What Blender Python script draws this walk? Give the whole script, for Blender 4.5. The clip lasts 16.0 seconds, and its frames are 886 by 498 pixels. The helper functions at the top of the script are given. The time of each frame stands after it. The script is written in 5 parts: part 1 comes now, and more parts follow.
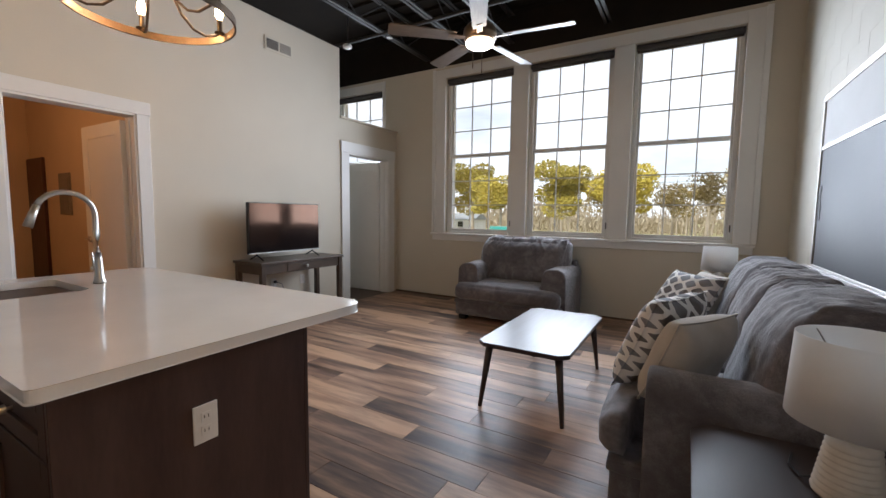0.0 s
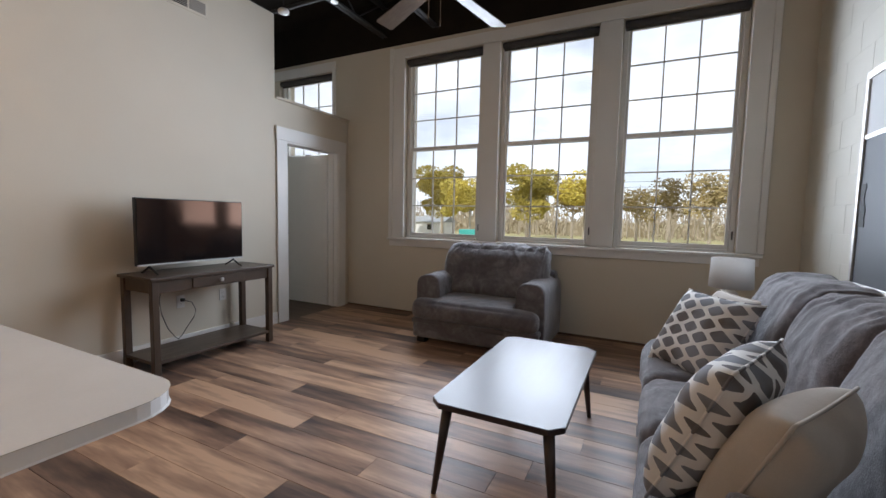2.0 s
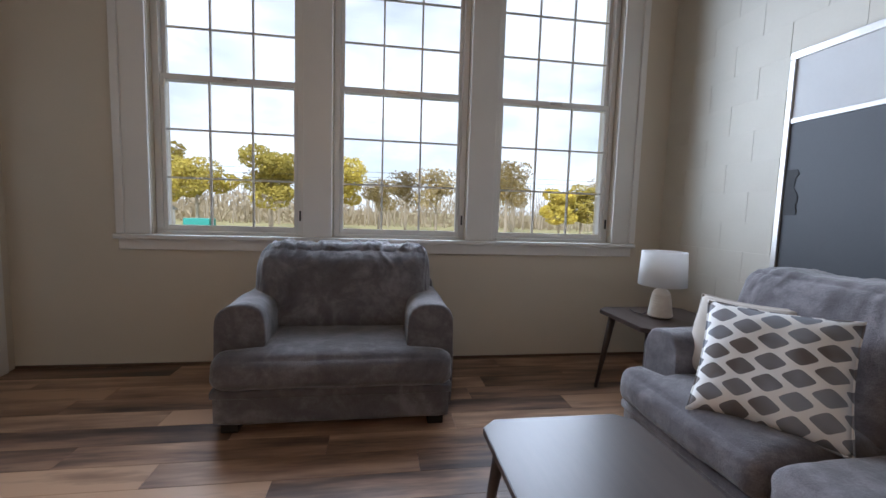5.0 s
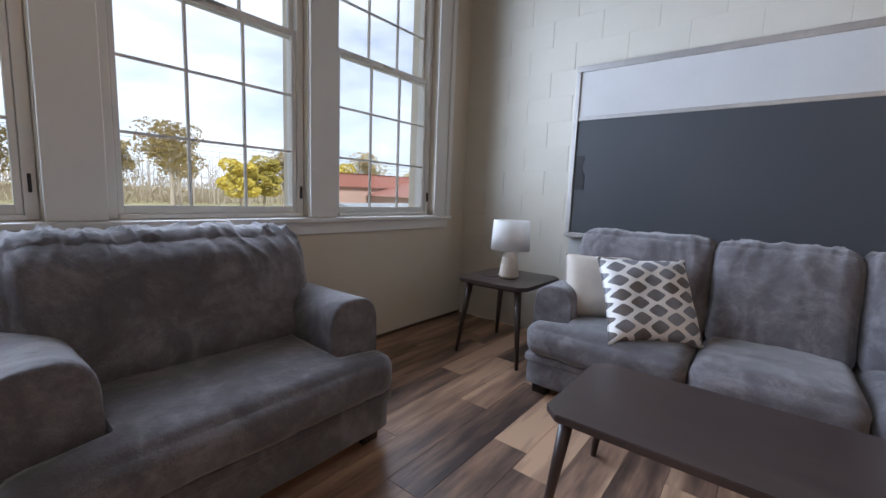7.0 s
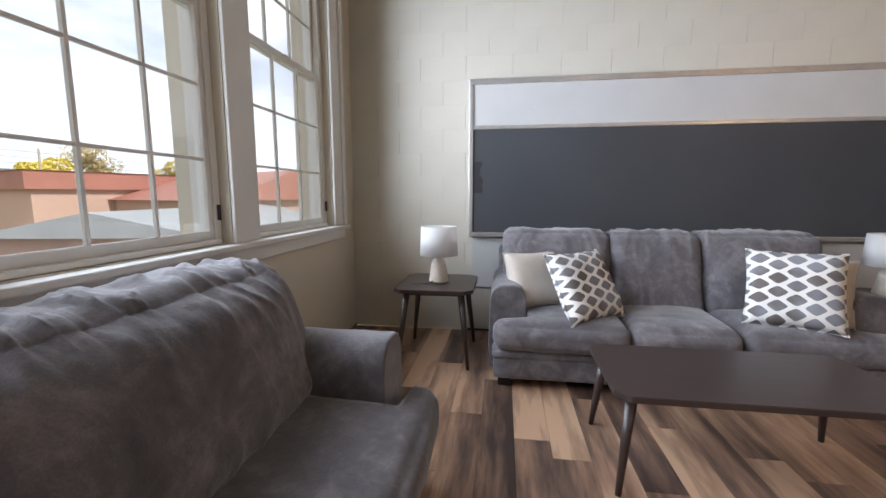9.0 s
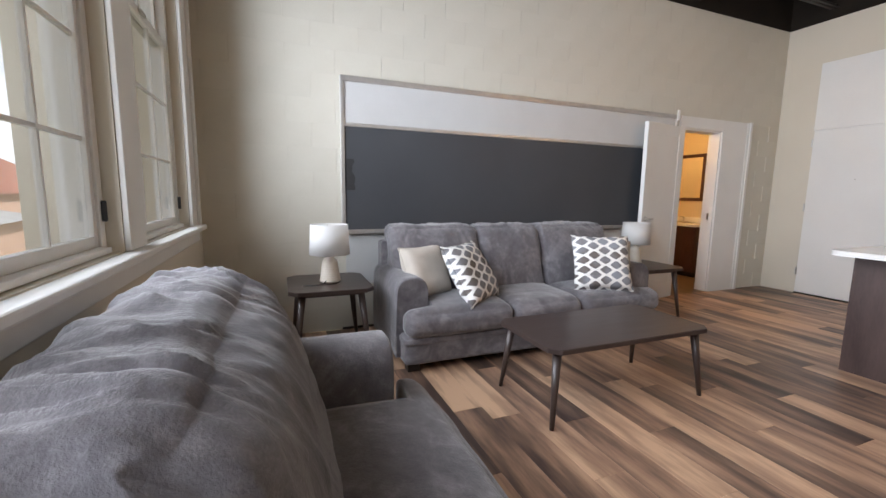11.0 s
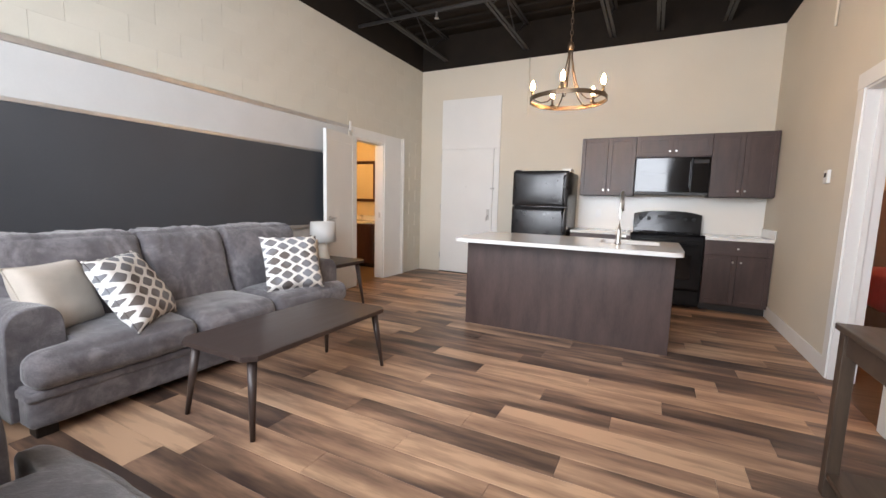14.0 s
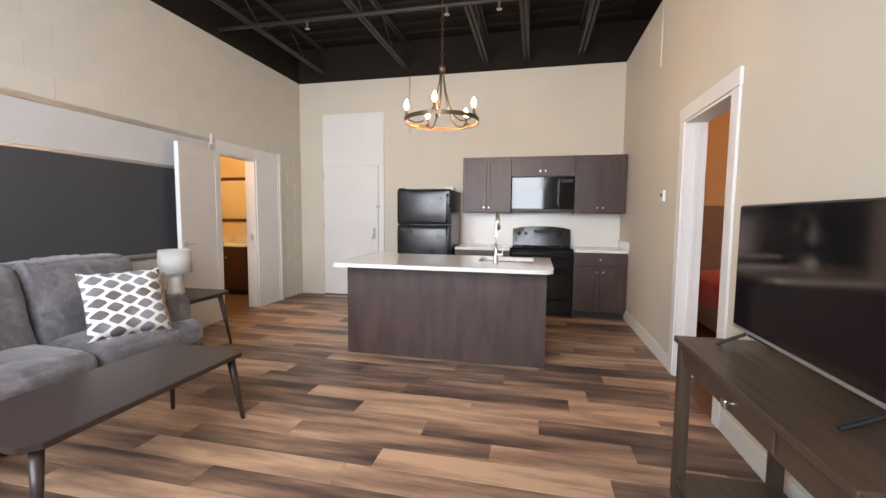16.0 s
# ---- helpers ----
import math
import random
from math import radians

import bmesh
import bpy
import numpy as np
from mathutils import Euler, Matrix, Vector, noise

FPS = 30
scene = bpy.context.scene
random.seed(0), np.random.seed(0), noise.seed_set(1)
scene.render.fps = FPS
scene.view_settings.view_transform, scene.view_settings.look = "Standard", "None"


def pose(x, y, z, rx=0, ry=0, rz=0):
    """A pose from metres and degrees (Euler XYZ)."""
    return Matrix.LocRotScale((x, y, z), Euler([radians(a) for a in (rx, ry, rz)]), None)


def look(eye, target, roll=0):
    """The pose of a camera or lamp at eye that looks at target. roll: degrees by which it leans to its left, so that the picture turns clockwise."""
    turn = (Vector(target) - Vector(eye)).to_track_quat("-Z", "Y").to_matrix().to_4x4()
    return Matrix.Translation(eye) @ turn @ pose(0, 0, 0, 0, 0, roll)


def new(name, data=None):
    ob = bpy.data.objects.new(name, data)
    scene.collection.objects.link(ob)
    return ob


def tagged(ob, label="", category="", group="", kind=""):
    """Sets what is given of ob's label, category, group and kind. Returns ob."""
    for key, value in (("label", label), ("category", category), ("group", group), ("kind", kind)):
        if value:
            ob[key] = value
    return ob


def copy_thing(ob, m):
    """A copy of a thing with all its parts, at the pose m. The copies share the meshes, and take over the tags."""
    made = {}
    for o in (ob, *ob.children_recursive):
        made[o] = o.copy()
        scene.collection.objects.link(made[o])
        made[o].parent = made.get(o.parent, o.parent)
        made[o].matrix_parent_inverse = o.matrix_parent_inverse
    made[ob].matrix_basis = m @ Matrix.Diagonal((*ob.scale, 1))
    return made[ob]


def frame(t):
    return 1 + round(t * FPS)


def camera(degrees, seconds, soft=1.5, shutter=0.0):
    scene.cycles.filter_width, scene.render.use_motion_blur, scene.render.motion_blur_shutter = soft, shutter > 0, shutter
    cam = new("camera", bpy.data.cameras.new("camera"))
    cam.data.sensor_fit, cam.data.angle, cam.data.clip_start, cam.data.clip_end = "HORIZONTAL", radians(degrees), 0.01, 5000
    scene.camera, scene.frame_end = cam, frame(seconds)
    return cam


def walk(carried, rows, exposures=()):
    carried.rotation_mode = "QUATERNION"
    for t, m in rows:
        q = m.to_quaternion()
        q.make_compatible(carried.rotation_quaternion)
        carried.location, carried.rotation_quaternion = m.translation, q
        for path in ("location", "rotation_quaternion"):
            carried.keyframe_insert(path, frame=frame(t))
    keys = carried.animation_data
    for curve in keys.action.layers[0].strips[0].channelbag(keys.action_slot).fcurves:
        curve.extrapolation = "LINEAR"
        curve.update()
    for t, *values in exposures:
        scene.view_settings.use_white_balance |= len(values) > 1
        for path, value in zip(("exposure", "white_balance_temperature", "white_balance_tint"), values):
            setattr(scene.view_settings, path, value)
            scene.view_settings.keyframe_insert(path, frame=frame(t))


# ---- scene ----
cam = camera(94.5, 16.0)
PATH = [
    (0, (-0.084, 0.278, 1.286), (-1.102, 1.991, 1.115), 0.7),
    (0.5, (-0.06, 0.507, 1.29), (-1.079, 2.22, 1.121), 1.2),
    (1, (-0.077, 0.696, 1.283), (-1.079, 2.418, 1.115), 1.6),
    (1.5, (-0.2, 0.894, 1.268), (-1.165, 2.637, 1.101), 1.6),
    (2, (-0.393, 1.088, 1.28), (-1.282, 2.872, 1.124), 1.2),
    (2.5, (-0.542, 1.246, 1.257), (-1.317, 3.084, 1.113), 0.8),
    (3, (-0.74, 1.482, 1.27), (-1.36, 3.378, 1.139), 0.7),
    (3.2, (-0.818, 1.545, 1.269), (-1.358, 3.467, 1.139), 0.8),
    (5.3, (-1.779, 2.575, 1.224), (-1.284, 4.503, 1.031), 1.6),
    (5.5, (-1.882, 2.668, 1.245), (-1.246, 4.552, 1.034), 1.5),
    (6, (-2.11, 2.87, 1.218), (-1.114, 4.589, 0.983), 2.0),
    (6.5, (-2.322, 3.123, 1.192), (-1.012, 4.612, 0.939), 2.4),
    (7, (-2.529, 3.306, 1.173), (-0.973, 4.536, 0.918), 2.3),
    (7.5, (-2.776, 3.471, 1.219), (-1.045, 4.438, 0.955), 2.4),
    (8, (-2.872, 3.748, 1.214), (-1.025, 4.468, 0.952), 1.9),
    (8.2, (-2.854, 3.856, 1.22), (-0.977, 4.497, 0.965), 1.3),
    (10.3, (-2.931, 4.941, 1.254), (-0.981, 4.577, 0.998), 0.8),
    (10.5, (-2.92, 4.989, 1.227), (-0.99, 4.525, 0.981), 0.9),
    (11, (-2.9, 5.145, 1.242), (-1.059, 4.409, 0.979), 0.9),
    (11.5, (-2.913, 5.243, 1.246), (-1.206, 4.242, 0.959), 1.1),
    (12, (-2.911, 5.264, 1.239), (-1.366, 4.027, 0.948), 1.2),
    (12.5, (-2.912, 5.242, 1.24), (-1.533, 3.822, 0.955), 1.4),
    (13, (-2.941, 5.211, 1.238), (-1.719, 3.65, 0.97), 1.4),
    (13.5, (-2.959, 5.178, 1.247), (-1.896, 3.503, 0.995), 1.4),
    (14, (-2.96, 5.155, 1.251), (-2.06, 3.384, 1.018), 1.5),
    (14.5, (-2.991, 5.136, 1.269), (-2.24, 3.294, 1.056), 1.2),
    (15, (-3.027, 5.094, 1.285), (-2.404, 3.203, 1.092), 0.9),
    (15.5, (-3.048, 5.03, 1.299), (-2.523, 3.108, 1.13), 0.7),
    (16, (-3.05, 4.928, 1.321), (-2.611, 2.983, 1.164), 0.5),
]
EXPOSURES = [(0, 0.07, 6050, 12), (2.5, -0.06, 5900, 12), (3.2, -0.04, 5800, 12), (5.5, 0.0, 5600, 12), (7, 0.0, 5550, 13), (8.2, 0.3, 5900, 13), (10.5, 0.27, 6200, 13), (12.5, 0.40, 6550, 14), (15, 0.55, 6500, 13), (16, 0.55, 6500, 13)]
walk(cam, [(t, look(eye, target, roll)) for t, eye, target, roll in PATH], EXPOSURES)

# ---- world, sun, exposure ----
world = bpy.data.worlds.new("sky")
scene.world = world
world.use_nodes = True
wn, wl = world.node_tree.nodes, world.node_tree.links
wn.clear()
sky = wn.new("ShaderNodeTexSky")
sky.sky_type, sky.sun_disc, sky.sun_elevation, sky.sun_rotation = "NISHITA", False, radians(42), radians(200)
wcoord = wn.new("ShaderNodeTexCoord")
wmap = wn.new("ShaderNodeMapping")
wmap.inputs["Scale"].default_value = (1.0, 1.0, 2.6)
cloud = wn.new("ShaderNodeTexNoise")
cloud.inputs["Scale"].default_value, cloud.inputs["Detail"].default_value, cloud.inputs["Roughness"].default_value = 2.6, 6, 0.55
ramp = wn.new("ShaderNodeValToRGB")
ramp.color_ramp.elements[0].position, ramp.color_ramp.elements[1].position = 0.22, 0.55
ramp.color_ramp.elements[0].color = (0.3, 0.3, 0.3, 1)
wmix = wn.new("ShaderNodeMixRGB")
wmix.inputs["Color2"].default_value = (13.0, 13.1, 13.3, 1)
wbg, wout = wn.new("ShaderNodeBackground"), wn.new("ShaderNodeOutputWorld")
wbg.inputs["Strength"].default_value = 0.108
wl.new(wcoord.outputs["Generated"], wmap.inputs["Vector"])
wl.new(wmap.outputs["Vector"], cloud.inputs["Vector"])
wl.new(cloud.outputs["Fac"], ramp.inputs["Fac"])
wl.new(ramp.outputs["Color"], wmix.inputs["Fac"])
wl.new(sky.outputs["Color"], wmix.inputs["Color1"])
wl.new(wmix.outputs["Color"], wbg.inputs["Color"])
wl.new(wbg.outputs["Background"], wout.inputs["Surface"])

sun = new("sun", bpy.data.lights.new("sun", "SUN"))
sun.data.energy, sun.data.angle, sun.data.color = 5.0, radians(0.5), (1.0, 0.94, 0.85)
sun.matrix_world = look((-14, -30, 32), (0, 0, 0))


def lamp(name, place, watts, colour, radius):
    ob = new(name, bpy.data.lights.new(name, "POINT"))
    ob.data.energy, ob.data.color, ob.data.shadow_soft_size = watts, colour, radius
    ob.location = place
    return ob


CHAND = Vector((-2.20, 1.26, 2.18))
FAN = Vector((-1.60, 3.37, 2.63))
WARM = (1.0, 0.62, 0.30)
for c in (-2.755, -1.47, -0.185, -5.03):
    # daylight of the sky, in each window opening
    ob = new("window_daylight", bpy.data.lights.new("window_daylight", "AREA"))
    ob.data.shape, ob.data.size, ob.data.size_y = "RECTANGLE", 0.94, 2.1
    ob.data.energy, ob.data.color = 43.0, (0.85, 0.92, 1.0)
    ob.data.spread = radians(132)
    ob.matrix_world = look((c, 5.768, 2.12), (c, 0, 2.12))
lamp("bath_lamp", (1.75, 0.1, 2.3), 37.0, (1.0, 0.60, 0.22), 0.12)
lamp("bedroom_lamp", (-6.2, 0.6, 2.5), 40.0, (1.0, 0.50, 0.20), 0.12)

# ---- materials ----


def mat(name, a, b=None, scale=6.0, rough=0.6, bump=0.0, metal=0.0, stretch=(1, 1, 1), fine=60.0, vary=0.0, sheen=0.0, spec=0.5, coat=0.0):
    """Two colours mixed by coarse and fine noise, with matching roughness and relief. vary: change of value from object to object."""
    m = bpy.data.materials.new(name)
    m.use_nodes = True
    n, l = m.node_tree.nodes, m.node_tree.links
    p = n["Principled BSDF"]
    b = b or tuple(c * 0.88 for c in a)
    tc, mp = n.new("ShaderNodeTexCoord"), n.new("ShaderNodeMapping")
    mp.inputs["Scale"].default_value = stretch
    l.new(tc.outputs["Object"], mp.inputs["Vector"])
    n1, n2 = n.new("ShaderNodeTexNoise"), n.new("ShaderNodeTexNoise")
    for nz, s in ((n1, scale), (n2, fine)):
        nz.inputs["Scale"].default_value, nz.inputs["Detail"].default_value = s, 5
        l.new(mp.outputs["Vector"], nz.inputs["Vector"])
    add = n.new("ShaderNodeMath")
    add.operation = "MULTIPLY_ADD"
    add.inputs[1].default_value = 0.35
    l.new(n2.outputs["Fac"], add.inputs[0])
    l.new(n1.outputs["Fac"], add.inputs[2])
    rp = n.new("ShaderNodeValToRGB")
    rp.color_ramp.elements[0].position, rp.color_ramp.elements[1].position = 0.45, 0.9
    rp.color_ramp.elements[0].color, rp.color_ramp.elements[1].color = (*a, 1), (*b, 1)
    l.new(add.outputs[0], rp.inputs["Fac"])
    col = rp.outputs["Color"]
    if vary:
        oi, hsv, mr = n.new("ShaderNodeObjectInfo"), n.new("ShaderNodeHueSaturation"), n.new("ShaderNodeMapRange")
        mr.inputs["To Min"].default_value, mr.inputs["To Max"].default_value = 1 - vary, 1 + vary
        l.new(oi.outputs["Random"], mr.inputs["Value"])
        l.new(mr.outputs["Result"], hsv.inputs["Value"])
        l.new(col, hsv.inputs["Color"])
        col = hsv.outputs["Color"]
    l.new(col, p.inputs["Base Color"])
    rr = n.new("ShaderNodeMapRange")
    rr.inputs["To Min"].default_value, rr.inputs["To Max"].default_value = max(0.02, rough - 0.08), min(1, rough + 0.08)
    l.new(n1.outputs["Fac"], rr.inputs["Value"])
    l.new(rr.outputs["Result"], p.inputs["Roughness"])
    p.inputs["Metallic"].default_value = metal
    p.inputs["Specular IOR Level"].default_value = spec
    p.inputs["Sheen Weight"].default_value = sheen
    p.inputs["Coat Weight"].default_value = coat
    if bump:
        bp = n.new("ShaderNodeBump")
        bp.inputs["Strength"].default_value, bp.inputs["Distance"].default_value = 0.6, bump
        l.new(add.outputs[0], bp.inputs["Height"])
        l.new(bp.outputs["Normal"], p.inputs["Normal"])
    return m


def glow(name, colour, strength):
    m = bpy.data.materials.new(name)
    m.use_nodes = True
    p = m.node_tree.nodes["Principled BSDF"]
    p.inputs["Base Color"].default_value = (*colour, 1)
    p.inputs["Emission Color"].default_value, p.inputs["Emission Strength"].default_value = (*colour, 1), strength
    return m


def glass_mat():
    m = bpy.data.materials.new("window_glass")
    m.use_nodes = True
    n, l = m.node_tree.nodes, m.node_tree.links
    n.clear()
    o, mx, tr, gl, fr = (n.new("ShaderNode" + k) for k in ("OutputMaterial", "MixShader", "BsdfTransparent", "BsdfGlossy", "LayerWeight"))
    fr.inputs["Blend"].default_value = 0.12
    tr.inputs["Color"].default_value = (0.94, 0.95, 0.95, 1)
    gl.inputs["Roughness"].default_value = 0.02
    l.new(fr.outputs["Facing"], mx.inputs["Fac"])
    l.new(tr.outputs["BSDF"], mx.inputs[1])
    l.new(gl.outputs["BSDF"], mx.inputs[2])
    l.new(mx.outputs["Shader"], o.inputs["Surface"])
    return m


def plank_mat():
    m = mat("vinyl_plank", (0.1, 0.07, 0.05))
    n, l = m.node_tree.nodes, m.node_tree.links
    p = n["Principled BSDF"]
    tc, oi, sc, va = n.new("ShaderNodeTexCoord"), n.new("ShaderNodeObjectInfo"), n.new("ShaderNodeVectorMath"), n.new("ShaderNodeVectorMath")
    mul = n.new("ShaderNodeMath")
    mul.operation, mul.inputs[1].default_value = "MULTIPLY", 53.0
    comb = n.new("ShaderNodeCombineXYZ")
    l.new(oi.outputs["Random"], mul.inputs[0])
    l.new(mul.outputs[0], comb.inputs[2]), l.new(mul.outputs[0], comb.inputs[0])
    va.operation, sc.operation = "ADD", "MULTIPLY"
    l.new(tc.outputs["Object"], va.inputs[0]), l.new(comb.outputs[0], va.inputs[1])
    sc.inputs[1].default_value = (1.2, 8.5, 1.0)
    l.new(va.outputs[0], sc.inputs[0])
    big, grain = n.new("ShaderNodeTexNoise"), n.new("ShaderNodeTexNoise")
    big.inputs["Scale"].default_value, big.inputs["Detail"].default_value = 1.15, 4
    grain.inputs["Scale"].default_value, grain.inputs["Detail"].default_value = 7.0, 8
    l.new(sc.outputs[0], big.inputs["Vector"]), l.new(sc.outputs[0], grain.inputs["Vector"])
    s1 = n.new("ShaderNodeMath")
    s1.operation, s1.inputs[1].default_value = "MULTIPLY_ADD", 0.42
    l.new(oi.outputs["Random"], s1.inputs[0]), l.new(big.outputs["Fac"], s1.inputs[2])
    s2 = n.new("ShaderNodeMath")
    s2.operation, s2.inputs[1].default_value = "MULTIPLY_ADD", 0.20
    l.new(grain.outputs["Fac"], s2.inputs[0]), l.new(s1.outputs[0], s2.inputs[2])
    rp = n.new("ShaderNodeValToRGB")
    cr = rp.color_ramp
    cr.elements[0].position, cr.elements[0].color = 0.50, (0.063, 0.041, 0.034, 1)
    cr.elements[1].position, cr.elements[1].color = 1.10, (0.593, 0.382, 0.245, 1)
    for pos, c in ((0.66, (0.165, 0.103, 0.073, 1)), (0.80, (0.325, 0.196, 0.130, 1)), (0.93, (0.467, 0.299, 0.192, 1))):
        cr.elements.new(pos).color = c
    l.new(s2.outputs[0], rp.inputs["Fac"])
    l.new(rp.outputs["Color"], p.inputs["Base Color"])
    rr = n.new("ShaderNodeMapRange")
    rr.inputs["To Min"].default_value, rr.inputs["To Max"].default_value = 0.30, 0.48
    l.new(grain.outputs["Fac"], rr.inputs["Value"]), l.new(rr.outputs["Result"], p.inputs["Roughness"])
    p.inputs["Specular IOR Level"].default_value = 0.36
    bp = n.new("ShaderNodeBump")
    bp.inputs["Strength"].default_value, bp.inputs["Distance"].default_value = 0.35, 0.0015
    l.new(grain.outputs["Fac"], bp.inputs["Height"]), l.new(bp.outputs["Normal"], p.inputs["Normal"])
    return m


def trellis_mat():
    """Woven cushion cover: grey ogee shapes in a white lattice."""
    m = mat("trellis_fabric", (0.3, 0.3, 0.3), rough=0.9, bump=0.0015, fine=180)
    n, l = m.node_tree.nodes, m.node_tree.links
    p = n["Principled BSDF"]

    def math_node(op, x, y=None, z=None):
        k = n.new("ShaderNodeMath")
        k.operation = op
        for i, v in enumerate((x, y, z)):
            if v is None:
                continue
            if isinstance(v, (int, float)):
                k.inputs[i].default_value = v
            else:
                l.new(v, k.inputs[i])
        return k.outputs[0]

    tc, sep = n.new("ShaderNodeTexCoord"), n.new("ShaderNodeSeparateXYZ")
    l.new(tc.outputs["Object"], sep.inputs[0])
    u, v = math_node("MULTIPLY", sep.outputs[0], 2 * math.pi / 0.175), math_node("MULTIPLY", sep.outputs[1], 2 * math.pi / 0.084)
    f = math_node("ADD", math_node("COSINE", u), math_node("COSINE", v))
    g = math_node("MULTIPLY", math_node("COSINE", math_node("MULTIPLY", u, 2.0)), 0.35)
    line = math_node("LESS_THAN", math_node("ADD", math_node("ABSOLUTE", f), g), 0.53)
    nz = n.new("ShaderNodeTexNoise")
    nz.inputs["Scale"].default_value = 5.0
    l.new(tc.outputs["Object"], nz.inputs["Vector"])
    rp = n.new("ShaderNodeValToRGB")
    rp.color_ramp.elements[0].position, rp.color_ramp.elements[1].position = 0.4, 0.62
    rp.color_ramp.elements[0].color, rp.color_ramp.elements[1].color = (0.135, 0.115, 0.105, 1), (0.24, 0.25, 0.275, 1)
    l.new(nz.outputs["Fac"], rp.inputs["Fac"])
    mx = n.new("ShaderNodeMixRGB")
    mx.inputs["Color2"].default_value = (0.78, 0.76, 0.73, 1)
    l.new(line, mx.inputs["Fac"]), l.new(rp.outputs["Color"], mx.inputs["Color1"])
    l.new(mx.outputs["Color"], p.inputs["Base Color"])
    return m


def fabric_mat():
    """Brushed microfibre: nap swept in light and dark patches over a fine chenille grain."""
    m = bpy.data.materials.new("grey_microfibre")
    m.use_nodes = True
    n, l = m.node_tree.nodes, m.node_tree.links
    p = n["Principled BSDF"]
    tc = n.new("ShaderNodeTexCoord")
    nap, fleck, grain = (n.new("ShaderNodeTexNoise") for _ in range(3))
    for k, s, d, q in ((nap, 4.5, 6, 0.62), (fleck, 26.0, 5, 0.6), (grain, 190.0, 3, 0.6)):
        k.inputs["Scale"].default_value, k.inputs["Detail"].default_value, k.inputs["Roughness"].default_value = s, d, q
        l.new(tc.outputs["Object"], k.inputs["Vector"])
    nap.inputs["Distortion"].default_value = 0.9

    def madd(x, f, y):
        k = n.new("ShaderNodeMath")
        k.operation, k.inputs[1].default_value = "MULTIPLY_ADD", f
        l.new(x, k.inputs[0]), l.new(y, k.inputs[2])
        return k.outputs[0]

    tone = madd(grain.outputs["Fac"], 0.28, madd(fleck.outputs["Fac"], 0.35, nap.outputs["Fac"]))
    rp = n.new("ShaderNodeValToRGB")
    cr = rp.color_ramp
    cr.elements[0].position, cr.elements[0].color = 0.50, (0.080, 0.074, 0.082, 1)
    cr.elements[1].position, cr.elements[1].color = 1.12, (0.225, 0.210, 0.220, 1)
    cr.elements.new(0.80).color = (0.135, 0.125, 0.133, 1)
    l.new(tone, rp.inputs["Fac"])
    l.new(rp.outputs["Color"], p.inputs["Base Color"])
    p.inputs["Roughness"].default_value, p.inputs["Specular IOR Level"].default_value = 0.9, 0.2
    p.inputs["Sheen Weight"].default_value, p.inputs["Sheen Roughness"].default_value = 0.4, 0.45
    bp = n.new("ShaderNodeBump")
    bp.inputs["Strength"].default_value, bp.inputs["Distance"].default_value = 0.7, 0.006
    l.new(madd(grain.outputs["Fac"], 0.45, fleck.outputs["Fac"]), bp.inputs["Height"])
    l.new(bp.outputs["Normal"], p.inputs["Normal"])
    return m


CREAM = mat("cream_paint", (0.67, 0.615, 0.51), (0.635, 0.58, 0.48), 1.5, 0.75, 0.0006, fine=90)
BLOCK = mat("painted_block", (0.65, 0.62, 0.535), (0.615, 0.585, 0.50), 3.0, 0.7, 0.0022, fine=70, vary=0.015)
TRIM = mat("white_trim", (0.80, 0.79, 0.76), (0.76, 0.75, 0.72), 3.0, 0.45, 0.0004)
DOORW = mat("white_door", (0.79, 0.78, 0.75), (0.75, 0.74, 0.71), 2.0, 0.4, 0.0004)
DARKCEIL = mat("black_ceiling_paint", (0.015, 0.012, 0.0095), (0.022, 0.017, 0.013), 4.0, 0.9, 0.002, spec=0.15)
STEEL = mat("dark_painted_steel", (0.024, 0.022, 0.021), (0.036, 0.033, 0.031), 8.0, 0.6, 0.0008)
PLANK = plank_mat()
SUBFLOOR = mat("floor_joint", (0.03, 0.024, 0.02), rough=0.8)
WOODFLOOR = mat("side_room_wood", (0.16, 0.10, 0.06), (0.09, 0.06, 0.04), 3.0, 0.4, 0.0008, stretch=(0.6, 9, 1))
SLATE = mat("grey_chalkboard", (0.048, 0.052, 0.060), (0.060, 0.064, 0.072), 1.6, 0.58, 0.0005, fine=120)
PATCH = mat("bare_black_slate", (0.02, 0.02, 0.022), (0.03, 0.03, 0.032), 20, 0.7)
TACK = mat("white_board_strip", (0.60, 0.60, 0.59), (0.56, 0.56, 0.55), 3, 0.7)
ALU = mat("aluminium_trim", (0.58, 0.56, 0.54), (0.5, 0.48, 0.46), 12, 0.38, metal=0.7)
FABRIC = fabric_mat()
FOOT = mat("dark_foot", (0.02, 0.015, 0.012), rough=0.5)
BEIGE = mat("cream_fabric", (0.55, 0.49, 0.42), (0.47, 0.42, 0.36), 9, 0.9, 0.002, fine=160, sheen=0.2)
TRELLIS = trellis_mat()
ESPRESSO = mat("dark_table_wood", (0.040, 0.027, 0.024), (0.058, 0.040, 0.034), 3.0, 0.36, 0.0005, stretch=(9, 1, 1), fine=30)
DESKWOOD = mat("brown_desk_wood", (0.085, 0.058, 0.040), (0.055, 0.037, 0.026), 3.0, 0.36, 0.0006, stretch=(12, 1, 1), fine=24)
CABINET = mat("dark_cabinet_wood", (0.042, 0.024, 0.021), (0.078, 0.047, 0.040), 2.6, 0.42, 0.0005, stretch=(4, 4, 0.8), fine=26)
